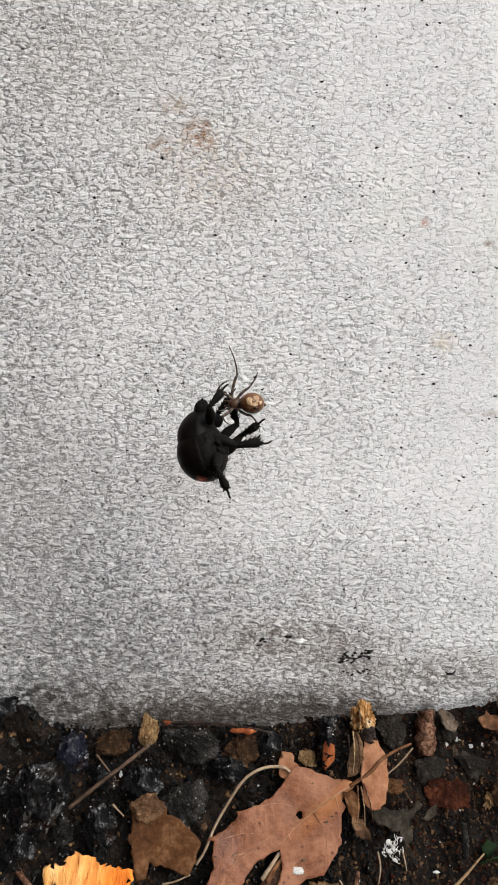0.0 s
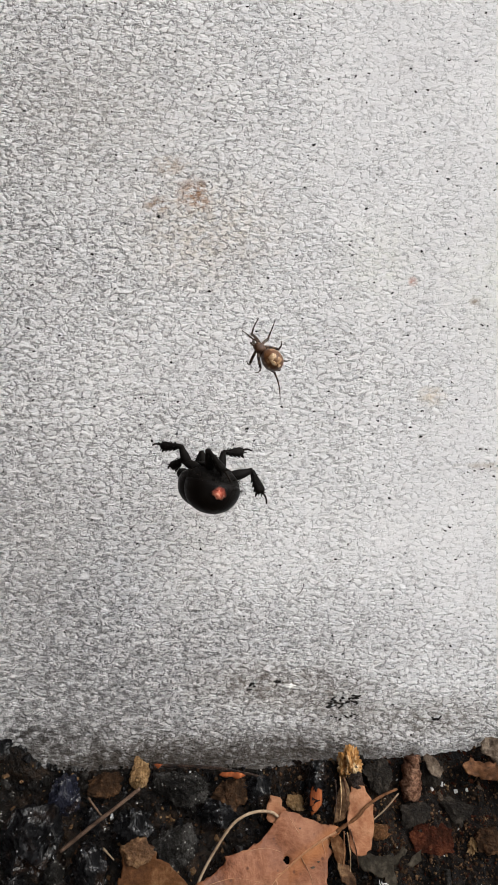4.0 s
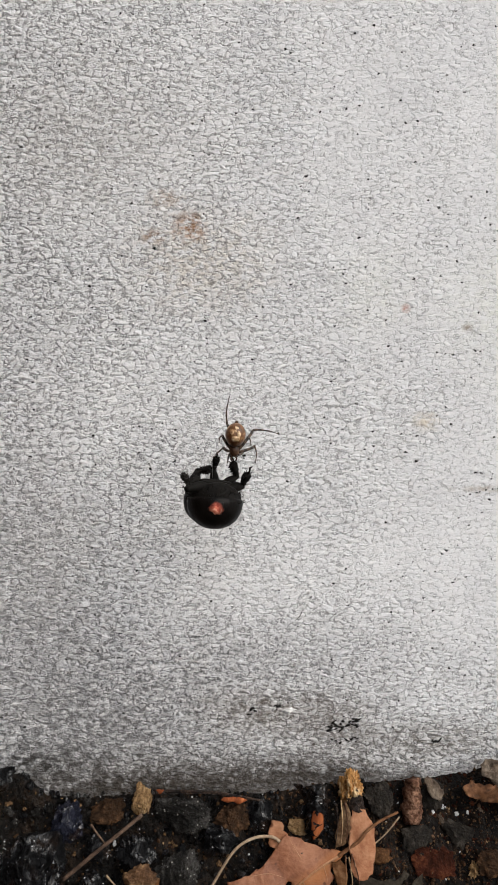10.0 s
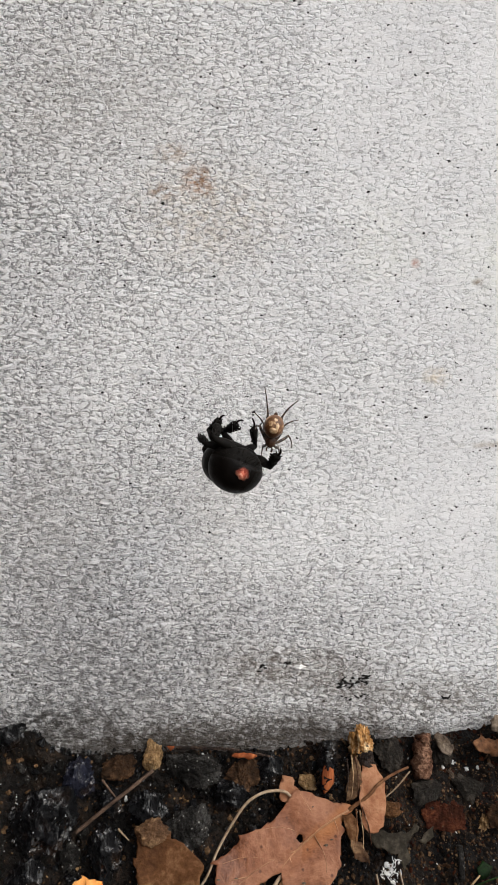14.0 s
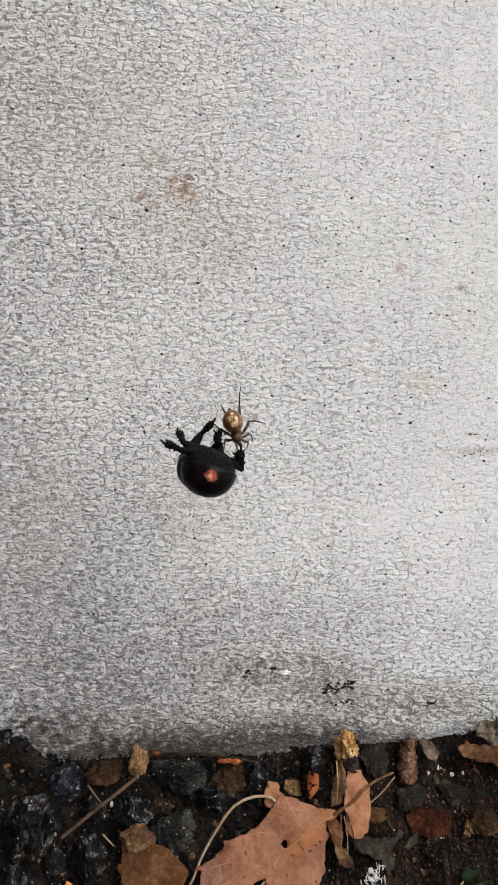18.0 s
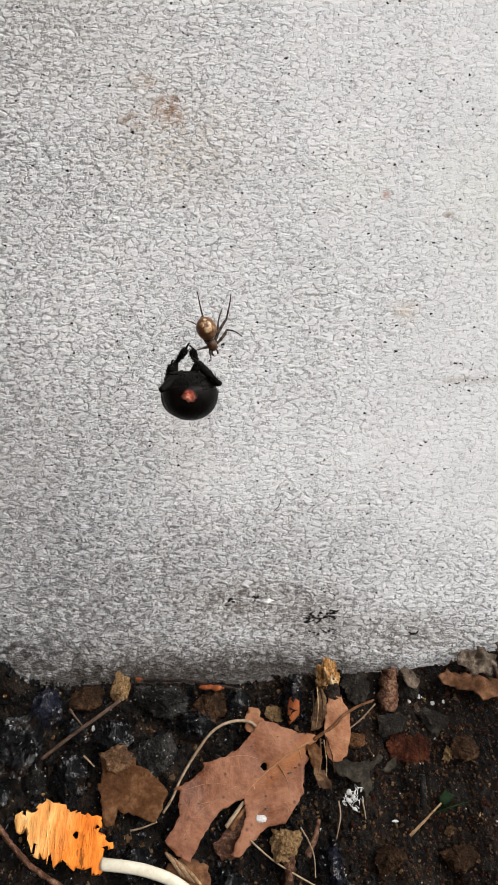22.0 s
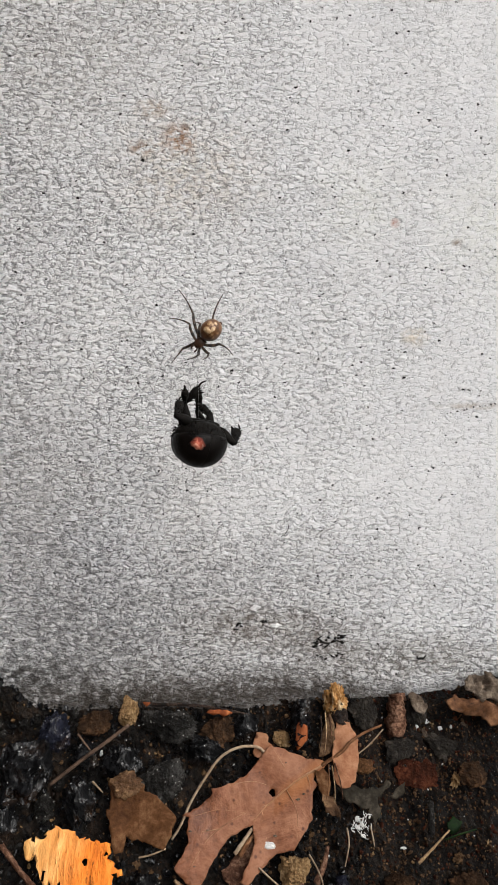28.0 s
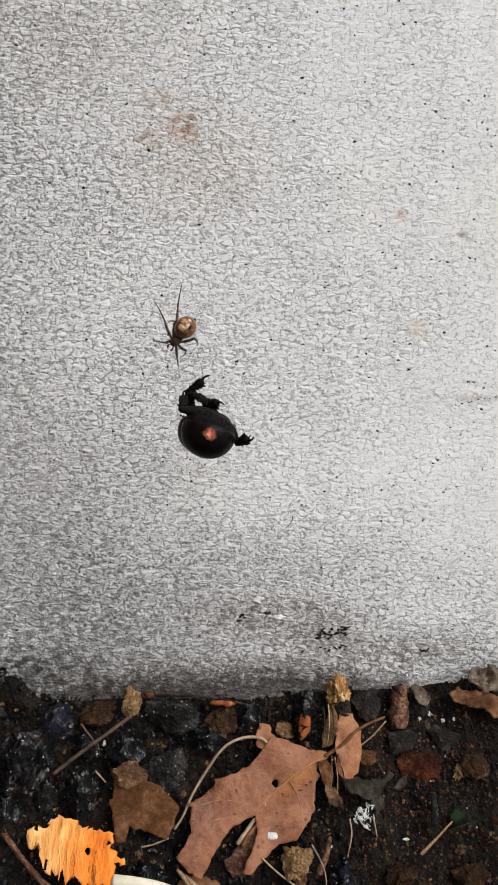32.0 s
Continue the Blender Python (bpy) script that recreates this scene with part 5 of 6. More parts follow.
SPIDER_LEGS = []
for pair, (x, first, second) in enumerate(((1.45, 3.4, 4.0), (1.15, 2.5, 2.9), (0.85, 2.2, 2.5), (0.55, 3.3, 3.8))):
    for side in (-1, 1):
        line = bend([(0, 0, 0), (first * 0.4, 0, 0.18), (first * 0.8, 0, 0.16), (first, 0, 0)], 5)
        n = len(line) - 1
        leg = part("leg", tube(line, [0.15 + 0.06 * math.sin(math.pi * (0.15 + 0.8 * i / n)) for i in range(n + 1)], 8), SP_LEG, spider, "slender banded leg")
        leg.location = Vector((x, 0.5 * side, 0)) / 1000
        line = bend([(0, 0, 0), (second * 0.3, 0.03, -0.12), (second * 0.62, 0, -0.05), (second, -0.05, 0.25)], 5)
        n = len(line) - 1
        shin = part("shin", tube(line, [0.15 - 0.10 * (i / n) ** 0.8 + 0.03 * (i % 5 == 0) for i in range(n + 1)], 7), SP_LEG, leg, "thin banded shin")
        SPIDER_LEGS.append((leg, (shin,), pair, side, first, second))

# ---- silk ----
def silk(label):
    ob = part("silk_thread", tube([(0, 0, 0.0), (0.3, 0, 60), (0.0, 0, 150)], [0.008, 0.008, 0.008], 4), SILK)
    return tagged(ob, label, "silk")


spider_silk, beetle_silk = silk("hair-thin silk thread that holds the spider"), silk("hair-thin silk thread that holds the beetle")

# Seconds, x and z of the body in millimetres, the way the head points, the way the back points.
BEETLE = [
    (0, -7.0, 51.1, (-0.2, 0.2, 0.95), (-0.9, 0.2, -0.3)),
    (0.5, -7.4, 51.5, (-0.54, 0.84, 0.05), (-0.42, -0.22, -0.88)),
    (1, -7.7, 52.4, (-0.15, 0.99, 0.05), (-0.16, 0.02, -0.99)),
    (1.5, -7.0, 52.1, (0.05, 0.55, 0.83), (-0.25, 0.8, -0.5)),
    (2, -7.6, 51.1, (-0.2, 0.97, 0.13), (-0.78, -0.08, -0.62)),
    (2.5, -7.5, 52.3, (0.1, 0.55, 0.83), (-0.3, 0.8, -0.5)),
    (3, -5.6, 53.4, (-0.1, 0.1, 1), (-0.15, 0.98, -0.1)),
    (3.5, -5.8, 53.9, (-0.54, 0.84, 0.07), (-0.3, -0.11, -0.95)),
    (5.5, -1.7, 52.9, (-0.87, 0.5, 0.01), (-0.15, -0.25, -0.96)),
    (6, -3.1, 52.3, (-0.89, 0.38, -0.25), (0.18, -0.21, -0.96)),
    (6.5, -5.3, 53.3, (-0.9, 0.4, -0.2), (0.14, -0.17, -0.97)),
    (7, -2.4, 54.8, (-0.89, 0.44, -0.04), (-0.1, -0.29, -0.95)),
    (7.5, -2.5, 54.7, (-0.54, 0.82, 0.18), (-0.35, -0.02, -0.94)),
    (8, -5.1, 53.4, (-0.21, 0.97, 0.12), (-0.2, 0.08, -0.98)),
    (8.5, -5.2, 53.2, (-0.31, 0.95, 0.07), (-0.32, -0.03, -0.95)),
    (9, -4.7, 54.0, (-0.51, 0.83, -0.25), (0.03, -0.27, -0.96)),
    (9.5, -3.9, 55.2, (-0.53, 0.83, -0.15), (-0.2, -0.29, -0.94)),
    (10, -4.3, 56.0, (-0.53, 0.85, -0.06), (-0.1, -0.14, -0.99)),
    (10.5, -5.0, 55.7, (-0.53, 0.78, 0.32), (-0.46, 0.05, -0.89)),
    (11, -5.5, 54.4, (-0.66, 0.73, 0.17), (-0.33, -0.07, -0.94)),
    (11.5, -5.2, 54.7, (-0.8, 0.6, 0.02), (-0.14, -0.16, -0.98)),
    (12, -6.5, 54.2, (-0.85, 0.52, -0.07), (0.04, -0.06, -1)),
    (12.5, -4.4, 54.0, (-0.69, 0.73, -0.02), (-0.08, -0.1, -0.99)),
    (13, -2.2, 55.5, (-0.52, 0.85, 0.05), (-0.06, 0.02, -1)),
    (13.5, -2.1, 53.8, (-0.62, 0.77, 0.13), (-0.33, -0.1, -0.94)),
    (14, -3.1, 53.9, (-0.66, 0.74, 0.16), (-0.38, -0.14, -0.91)),
    (14.5, -4.6, 52.9, (-0.85, 0.45, -0.28), (0.23, -0.17, -0.96)),
    (16.5, -4.8, 53.7, (-0.83, 0.49, -0.25), (0.15, -0.23, -0.96)),
    (17, -5.3, 53.4, (-0.86, 0.52, -0.02), (0.01, -0.02, -1)),
    (17.5, -4.1, 53.5, (-0.84, 0.54, 0.1), (-0.17, -0.07, -0.98)),
    (18, -4.1, 54.3, (-0.58, 0.81, 0.04), (-0.3, -0.17, -0.94)),
    (18.5, -3.5, 54.6, (-0.53, 0.85, -0.06), (-0.1, -0.14, -0.99)),
    (19, -6.2, 51.1, (-0.48, 0.81, -0.34), (0.15, -0.3, -0.94)),
    (19.5, -4.4, 50.5, (-0.44, 0.9, -0.06), (-0.12, -0.12, -0.98)),
    (20, -4.0, 51.5, (-0.49, 0.87, 0), (-0.25, -0.14, -0.96)),
    (20.5, -1.6, 52.9, (-0.8, 0.59, 0.02), (-0.26, -0.33, -0.91)),
    (21, -4.1, 53.1, (-0.81, 0.44, -0.37), (0.36, -0.12, -0.93)),
    (21.5, -6.0, 52.6, (-0.63, 0.49, -0.6), (0.64, -0.1, -0.76)),
    (22, -3.9, 52.6, (-0.47, 0.88, -0.11), (0.01, -0.12, -0.99)),
    (22.5, -3.3, 50.8, (-0.45, 0.89, -0.04), (-0.35, -0.22, -0.91)),
    (23, -3.3, 50.4, (0.8, -0.5, -0.1), (-0.2, -0.3, -0.9)),
    (23.5, -3.4, 50.1, (0.6, -0.5, 0.5), (-0.5, 0.2, -0.8)),
    (24, -2.6, 51.7, (-0.57, 0.8, -0.2), (-0.07, -0.28, -0.96)),
    (24.5, -1.5, 53.0, (-0.73, 0.67, -0.16), (-0.1, -0.32, -0.94)),
    (25, -2.4, 53.0, (-0.66, 0.75, -0.01), (-0.26, -0.25, -0.93)),
    (25.5, -2.8, 52.4, (-0.65, 0.75, -0.09), (-0.11, -0.21, -0.97)),
    (27.5, -4.2, 50.1, (-0.8, 0.41, -0.44), (0.3, -0.35, -0.89)),
    (28, -4.1, 50.3, (-0.44, 0.89, -0.11), (-0.12, -0.17, -0.98)),
    (28.5, -3.8, 51.4, (-0.21, 0.98, 0.02), (-0.51, -0.09, -0.86)),
    (29, -4.1, 51.4, (-0.35, 0.88, -0.33), (-0.16, -0.4, -0.9)),
    (29.5, -5.1, 51.5, (-0.24, 0.91, -0.33), (-0.07, -0.36, -0.93)),
    (30, -4.8, 50.5, (-0.17, 0.68, -0.72), (0.8, -0.33, -0.5)),
    (30.5, -4.2, 50.6, (-0.43, 0.82, -0.38), (0.35, -0.23, -0.91)),
    (31, -4.0, 51.1, (-0.65, 0.75, -0.11), (-0.06, -0.19, -0.98)),
    (31.5, -4.5, 50.4, (-0.45, 0.89, -0.06), (-0.23, -0.17, -0.96)),
    (32, -3.7, 50.1, (-0.54, 0.84, -0.01), (-0.31, -0.21, -0.93)),
]
SPIDER = [
    (0, -1.9, 56.9, (-1.04, 0.10, 0.01), (0, -1, 0.25)),
    (0.5, -4.4, 59.7, (-0.70, 0.10, 0.61), (0, -1, 0.25)),
    (1, -4.5, 62.7, (-0.36, 0.10, 1.22), (0, -1, 0.25)),
    (1.5, -2.7, 64.5, (-0.37, 0.10, 1.14), (0, -1, 0.25)),
    (2, -0.6, 65.7, (-0.38, 0.10, 1.07), (0, -1, 0.25)),
    (2.5, -2.0, 66.8, (-0.03, 0.10, 1.14), (0, -1, 0.25)),
    (3, 2.1, 69.2, (0.32, 0.10, 1.21), (0, -1, 0.25)),
    (3.5, 2.8, 72.1, (0.00, 0.00, 1.00), (0, -1, 0.25)),
    (4, 2.4, 71.9, (-0.70, 0.00, 0.70), (0, -1, 0.25)),
    (4.5, 2.0, 71.6, (-1.00, 0.00, 0.00), (0, -1, 0.25)),
    (5, 1.6, 71.3, (-0.80, 0.00, -0.60), (0, -1, 0.25)),
    (5.5, 1.2, 71.1, (-0.50, 0.00, -0.80), (0, -1, 0.25)),
    (6, 0.3, 67.9, (-0.50, 0.10, -1.01), (0, -1, 0.25)),
    (6.5, -4.0, 67.4, (-0.50, 0.10, -1.00), (0, -1, 0.25)),
    (7, -1.4, 67.0, (-0.50, 0.10, -1.00), (0, -1, 0.25)),
    (7.5, -3.6, 66.6, (-0.42, 0.10, -1.00), (0, -1, 0.25)),
    (8, -5.4, 64.9, (-0.34, 0.10, -1.00), (0, -1, 0.25)),
    (8.5, -4.0, 63.3, (-0.43, 0.10, -1.00), (0, -1, 0.25)),
    (9, -3.0, 64.5, (-0.51, 0.10, -1.00), (0, -1, 0.25)),
    (9.5, -0.3, 64.5, (-0.30, 0.13, -0.97), (0, -1, 0.25)),
    (10, -1.1, 64.0, (-0.08, 0.15, -0.95), (0, -1, 0.25)),
    (10.5, -0.7, 63.4, (-0.14, 0.13, -1.04), (0, -1, 0.25)),
    (11, -0.2, 61.0, (-0.20, 0.10, -1.14), (0, -1, 0.25)),
    (11.5, -0.1, 61.4, (-0.02, 0.10, -1.17), (0, -1, 0.25)),
    (12, -1.7, 61.0, (0.15, 0.10, -1.21), (0, -1, 0.25)),
    (12.5, 0.9, 60.2, (0.17, 0.10, -1.12), (0, -1, 0.25)),
    (13, 1.4, 60.3, (0.19, 0.10, -1.02), (0, -1, 0.25)),
    (13.5, 1.7, 59.8, (0.01, 0.14, -0.97), (0, -1, 0.25)),
    (14, 2.4, 58.0, (-0.18, 0.18, -0.92), (0, -1, 0.25)),
    (14.5, 3.0, 58.9, (-0.17, 0.17, -0.94), (0, -1, 0.25)),
    (16.5, 1.0, 57.9, (-0.12, 0.11, -1.06), (0, -1, 0.25)),
    (17, -1.1, 58.3, (-0.11, 0.10, -1.08), (0, -1, 0.25)),
    (17.5, -0.6, 57.7, (0.07, 0.10, -1.05), (0, -1, 0.25)),
    (18, 0.0, 59.7, (0.25, 0.10, -1.02), (0, -1, 0.25)),
    (18.5, -0.2, 60.3, (0.11, 0.10, -1.02), (0, -1, 0.25)),
    (19, -3.7, 58.2, (-0.03, 0.10, -1.02), (0, -1, 0.25)),
    (19.5, 0.4, 55.8, (-0.17, 0.10, -1.02), (0, -1, 0.25)),
    (20, 0.1, 55.9, (-0.31, 0.10, -1.02), (0, -1, 0.25)),
    (20.5, 5.7, 55.5, (-0.53, 0.10, -0.93), (0, -1, 0.25)),
    (21, 5.2, 56.3, (-0.75, 0.10, -0.85), (0, -1, 0.25)),
    (21.5, -0.4, 60.3, (-0.19, 0.10, -0.93), (0, -1, 0.25)),
    (22, -0.9, 60.3, (0.36, 0.10, -1.01), (0, -1, 0.25)),
    (22.5, -1.4, 60.8, (-0.31, 0.10, -0.45), (0, -1, 0.25)),
    (23, -2.1, 63.4, (-0.98, 0.10, 0.10), (0, -1, 0.25)),
    (23.5, -4.5, 65.2, (-0.78, 0.17, -0.28), (0, -1, 0.25)),
    (24, -4.1, 66.2, (-0.58, 0.23, -0.67), (0, -1, 0.25)),
    (24.5, -3.0, 66.7, (-0.71, 0.17, -0.70), (0, -1, 0.25)),
    (25, -1.4, 66.0, (-0.84, 0.10, -0.74), (0, -1, 0.25)),
    (25.5, -3.9, 66.7, (-0.83, 0.10, -0.74), (0, -1, 0.25)),
    (27.5, -4.3, 65.5, (-0.79, 0.10, -0.76), (0, -1, 0.25)),
    (28, -3.1, 64.6, (-0.78, 0.10, -0.77), (0, -1, 0.25)),
    (28.5, -5.6, 66.3, (-0.60, 0.18, -0.75), (0, -1, 0.25)),
    (29, -6.6, 65.4, (-0.41, 0.27, -0.74), (0, -1, 0.25)),
    (29.5, -7.0, 65.7, (-0.60, 0.18, -0.74), (0, -1, 0.25)),
    (30, -6.2, 63.8, (-0.79, 0.10, -0.73), (0, -1, 0.25)),
    (30.5, -6.6, 65.7, (-0.82, 0.10, -0.74), (0, -1, 0.25)),
    (31, -3.8, 65.0, (-0.85, 0.10, -0.74), (0, -1, 0.25)),
    (31.5, -8.9, 64.6, (-0.80, 0.10, -0.81), (0, -1, 0.25)),
    (32, -7.3, 63.4, (-0.75, 0.10, -0.87), (0, -1, 0.25)),
]
# Where the knees and the tips of the shins are, seconds, then x and z of each in millimetres from the body.
BEETLE_REACH = {
    ("fore", -1): [
        (0, 0.9, 5.5, 2.7, 7.8),
        (1, -1.8, 3.6, -1.6, 5.4),
        (2, -1.3, 5.0, -1.6, 6.2),
        (3, -4.1, 3.9, -4.9, 6.8),
        (6, -3.3, 6.7, -1.0, 7.5),
        (7, -2.8, 4.6, -1.0, 7.7),
        (8, -2.8, 4.7, 0.7, 6.3),
        (9, -1.5, 4.5, -0.3, 7.0),
        (10, -2.4, 3.8, -0.0, 4.4),
        (11, -2.9, 5.7, -0.8, 7.5),
        (12, -3.2, 4.1, -1.0, 5.8),
        (13, -3.2, 4.9, -1.1, 5.6),
        (14, -3.4, 4.7, -1.5, 6.4),
        (17, -2.4, 4.8, 0.6, 6.4),
        (18, -0.7, 4.9, 1.1, 6.6),
        (19, -1.9, 6.0, 0.3, 7.1),
        (20, -2.4, 4.5, -2.3, 6.6),
        (21, -3.7, 4.3, -1.2, 6.1),
        (22, -2.0, 4.5, -0.2, 6.4),
        (23, 5.7, 1.7, 6.4, -1.9),
        (24, -3.1, 4.7, -0.4, 5.9),
        (25, -3.2, 3.9, -2.6, 6.4),
        (28, -2.2, 6.4, 0.4, 7.8),
        (29, -2.9, 4.1, -0.4, 5.6),
        (30, -2.6, 5.2, -1.2, 6.4),
        (31, -2.0, 5.6, 0.1, 7.8),
        (32, -2.9, 5.5, -0.3, 7.3),
    ],
    ("fore", 1): [
        (0, 1.4, 4.0, 4.0, 7.4),
        (1, 3.4, 3.5, 4.9, 2.9),
        (2, 2.0, 5.9, 4.5, 6.4),
        (3, 0.5, 4.7, 1.0, 6.4),
        (6, -3.7, 2.1, -4.7, 3.9),
        (7, -0.8, 4.4, 0.5, 6.2),
        (8, 1.4, 3.6, 0.5, 5.9),
        (9, 1.5, 4.1, 0.0, 6.8),
        (10, -0.1, 3.8, 0.6, 6.0),
        (11, -0.3, 4.8, 1.0, 6.1),
        (12, -1.4, 3.7, 0.9, 6.3),
        (13, -0.7, 5.4, 1.8, 5.2),
        (14, -2.0, 5.4, 0.9, 5.8),
        (17, -1.7, 2.9, 0.4, 3.6),
        (18, 1.6, 3.3, 1.7, 5.2),
        (19, 1.6, 4.1, -0.5, 5.4),
        (20, 1.0, 3.8, 0.2, 6.3),
        (21, -2.8, 3.9, -3.2, 5.5),
        (22, 0.9, 4.5, 0.4, 6.2),
        (23, 5.3, 0.1, 5.7, -2.3),
        (24, -0.6, 4.9, 2.2, 4.7),
        (25, -1.4, 3.9, -0.3, 4.7),
        (28, -0.5, 4.0, -0.0, 6.8),
        (29, -1.3, 3.7, -0.9, 7.2),
        (30, 2.1, 5.2, -0.2, 7.3),
        (31, -0.3, 3.6, -1.1, 5.6),
        (32, -0.8, 4.5, 1.8, 3.9),
    ],
    ("mid", -1): [
        (0, 5.5, 0.0, 8.1, 0.9),
        (1, -2.6, 2.1, -2.2, 4.4),
        (2, 0.1, 5.7, 1.5, 8.3),
        (3, -3.1, 3.9, -3.0, 5.8),
        (6, -5.7, 0.6, -7.9, 1.2),
        (7, -4.9, 3.1, -5.7, 4.0),
        (8, -3.0, 4.0, -0.1, 7.8),
        (9, -2.3, 3.0, -1.5, 5.7),
        (10, -3.2, 3.1, -4.0, 3.6),
        (11, -3.4, 3.5, -5.3, 5.3),
        (12, -5.4, 0.2, -7.4, 0.8),
        (13, -3.7, 3.1, -3.4, 4.9),
        (14, -3.6, 3.1, -4.5, 3.9),
        (17, -4.1, 1.9, -5.4, 2.0),
        (18, -3.0, 4.1, -3.8, 5.3),
        (19, -4.5, 2.9, -3.3, 5.0),
        (20, -3.5, 3.3, -2.3, 4.5),
        (21, -4.4, 1.6, -4.2, 5.1),
        (22, -3.4, 2.0, -2.2, 4.1),
        (23, 0.6, 3.2, 0.6, 4.4),
        (24, -3.9, 1.6, -4.9, 3.4),
        (25, -3.0, 3.1, -3.0, 5.8),
        (28, -2.0, 5.2, -1.6, 7.2),
        (29, -2.9, 3.7, -1.3, 5.6),
        (30, -4.0, 2.9, -3.6, 6.4),
        (31, -1.2, 4.4, -0.1, 5.2),
        (32, -3.2, 3.5, -1.6, 5.7),
    ],
    ("mid", 1): [
        (0, 4.4, 2.9, 3.6, 6.3),
        (1, 3.9, 0.9, 4.1, -1.3),
        (2, 4.2, -0.0, 8.0, 1.4),
        (3, 2.4, 3.0, 6.2, 3.9),
        (6, 4.2, 2.5, 4.8, 5.1),
        (7, 0.9, 2.7, -0.3, 4.6),
        (8, 3.4, 2.8, 1.5, 5.1),
        (9, 3.3, 2.1, 1.3, 5.0),
        (10, 3.4, 3.0, 2.8, 5.5),
        (11, 4.7, 0.9, 6.0, 2.9),
        (12, 1.7, 3.2, -0.2, 4.1),
        (13, 3.2, 1.8, 2.4, 4.2),
        (14, 3.2, 2.2, 3.0, 5.4),
        (17, 2.9, 1.4, 3.3, 3.4),
        (18, 2.0, 2.5, 1.3, 4.8),
        (19, 2.8, 2.8, 1.6, 4.3),
        (20, 2.0, 3.8, 1.2, 5.3),
        (21, 2.7, 2.3, 3.1, 3.7),
        (22, 2.5, 2.9, 0.9, 4.5),
        (23, 2.9, 3.6, 6.1, 5.0),
        (24, 3.5, 3.1, 3.5, 5.3),
        (25, 2.9, 2.7, 1.3, 3.9),
        (28, 1.5, 3.6, 0.3, 4.8),
        (29, 2.4, 4.5, 0.1, 7.8),
        (30, 3.9, 4.0, 3.1, 5.6),
        (31, 4.0, 2.4, 2.5, 4.1),
        (32, 0.4, 3.9, -1.6, 5.1),
    ],
    ("hind", -1): [
        (0, 1.8, -2.0, 3.2, -5.3),
        (1, 0.0, 3.6, 1.9, 4.7),
        (2, -0.7, 4.2, 0.5, 5.3),
        (3, -2.6, -0.7, -1.8, -3.0),
        (6, 1.7, 2.1, 2.9, 3.3),
        (7, -4.5, 2.3, -7.6, 3.4),
        (8, -4.0, 1.6, -5.1, 2.0),
        (9, -3.3, 0.9, -2.7, 3.0),
        (10, -3.2, 2.3, -2.0, 3.8),
        (11, -1.8, 2.7, -1.8, 4.7),
        (12, -4.8, 2.2, -5.0, 3.5),
        (13, -2.7, 3.0, -1.9, 5.0),
        (14, -2.4, 3.9, -2.0, 5.8),
        (17, -2.5, 3.0, -2.9, 5.0),
        (18, -3.6, 3.0, -5.8, 3.8),
        (19, -4.1, 1.1, -5.1, 1.9),
        (20, -1.9, 3.8, -0.7, 4.5),
        (21, -5.6, 0.4, -7.2, 1.2),
        (22, -3.3, 0.6, -1.4, 2.6),
        (23, 3.7, 2.8, 4.9, 4.0),
        (24, -3.1, 2.4, -2.5, 4.2),
        (25, -3.6, 2.7, -2.5, 4.3),
        (28, -2.6, 3.7, -2.4, 5.6),
        (29, -4.1, 2.1, -4.9, 3.3),
        (30, -5.3, -0.5, -7.7, 1.9),
        (31, -3.1, 2.8, -3.9, 2.3),
        (32, -3.4, 3.1, -3.2, 5.1),
    ],
    ("hind", 1): [
        (0, 5.5, 2.1, 7.4, 3.3),
        (1, 2.9, -3.1, 4.9, -4.9),
        (2, 4.4, -3.2, 5.8, -1.6),
        (3, 4.3, -0.3, 5.1, -1.2),
        (6, 5.3, -0.4, 7.6, -1.7),
        (7, 4.8, -0.0, 6.0, 0.8),
        (8, 5.2, 1.6, 4.7, 4.9),
        (9, 5.3, 1.1, 4.4, 3.9),
        (10, 4.1, 1.6, 5.0, 4.0),
        (11, 4.9, -0.1, 3.8, 3.5),
        (12, 5.3, 1.6, 3.6, 3.5),
        (13, 4.4, 1.2, 3.4, 3.0),
        (14, 5.3, -0.6, 6.3, 1.6),
        (17, 5.3, -0.2, 3.9, 2.6),
        (18, 4.9, -0.3, 4.7, 2.8),
        (19, 3.9, 1.5, 2.8, 2.2),
        (20, 4.8, 1.0, 4.4, -1.3),
        (21, 6.6, 1.3, 8.9, 2.3),
        (22, 4.4, 1.4, 1.5, 4.1),
        (23, -1.4, 4.0, -2.1, 7.0),
        (24, 5.3, -2.4, 7.1, -1.0),
        (25, 6.0, -3.6, 8.6, -2.2),
        (28, 5.6, -0.9, 5.5, 1.5),
        (29, 5.8, 0.3, 6.8, 2.5),
        (30, 3.5, 3.6, 4.0, 4.4),
        (31, 5.4, 1.2, 6.2, 3.6),
        (32, 4.7, -2.4, 6.0, -0.8),
    ],
}
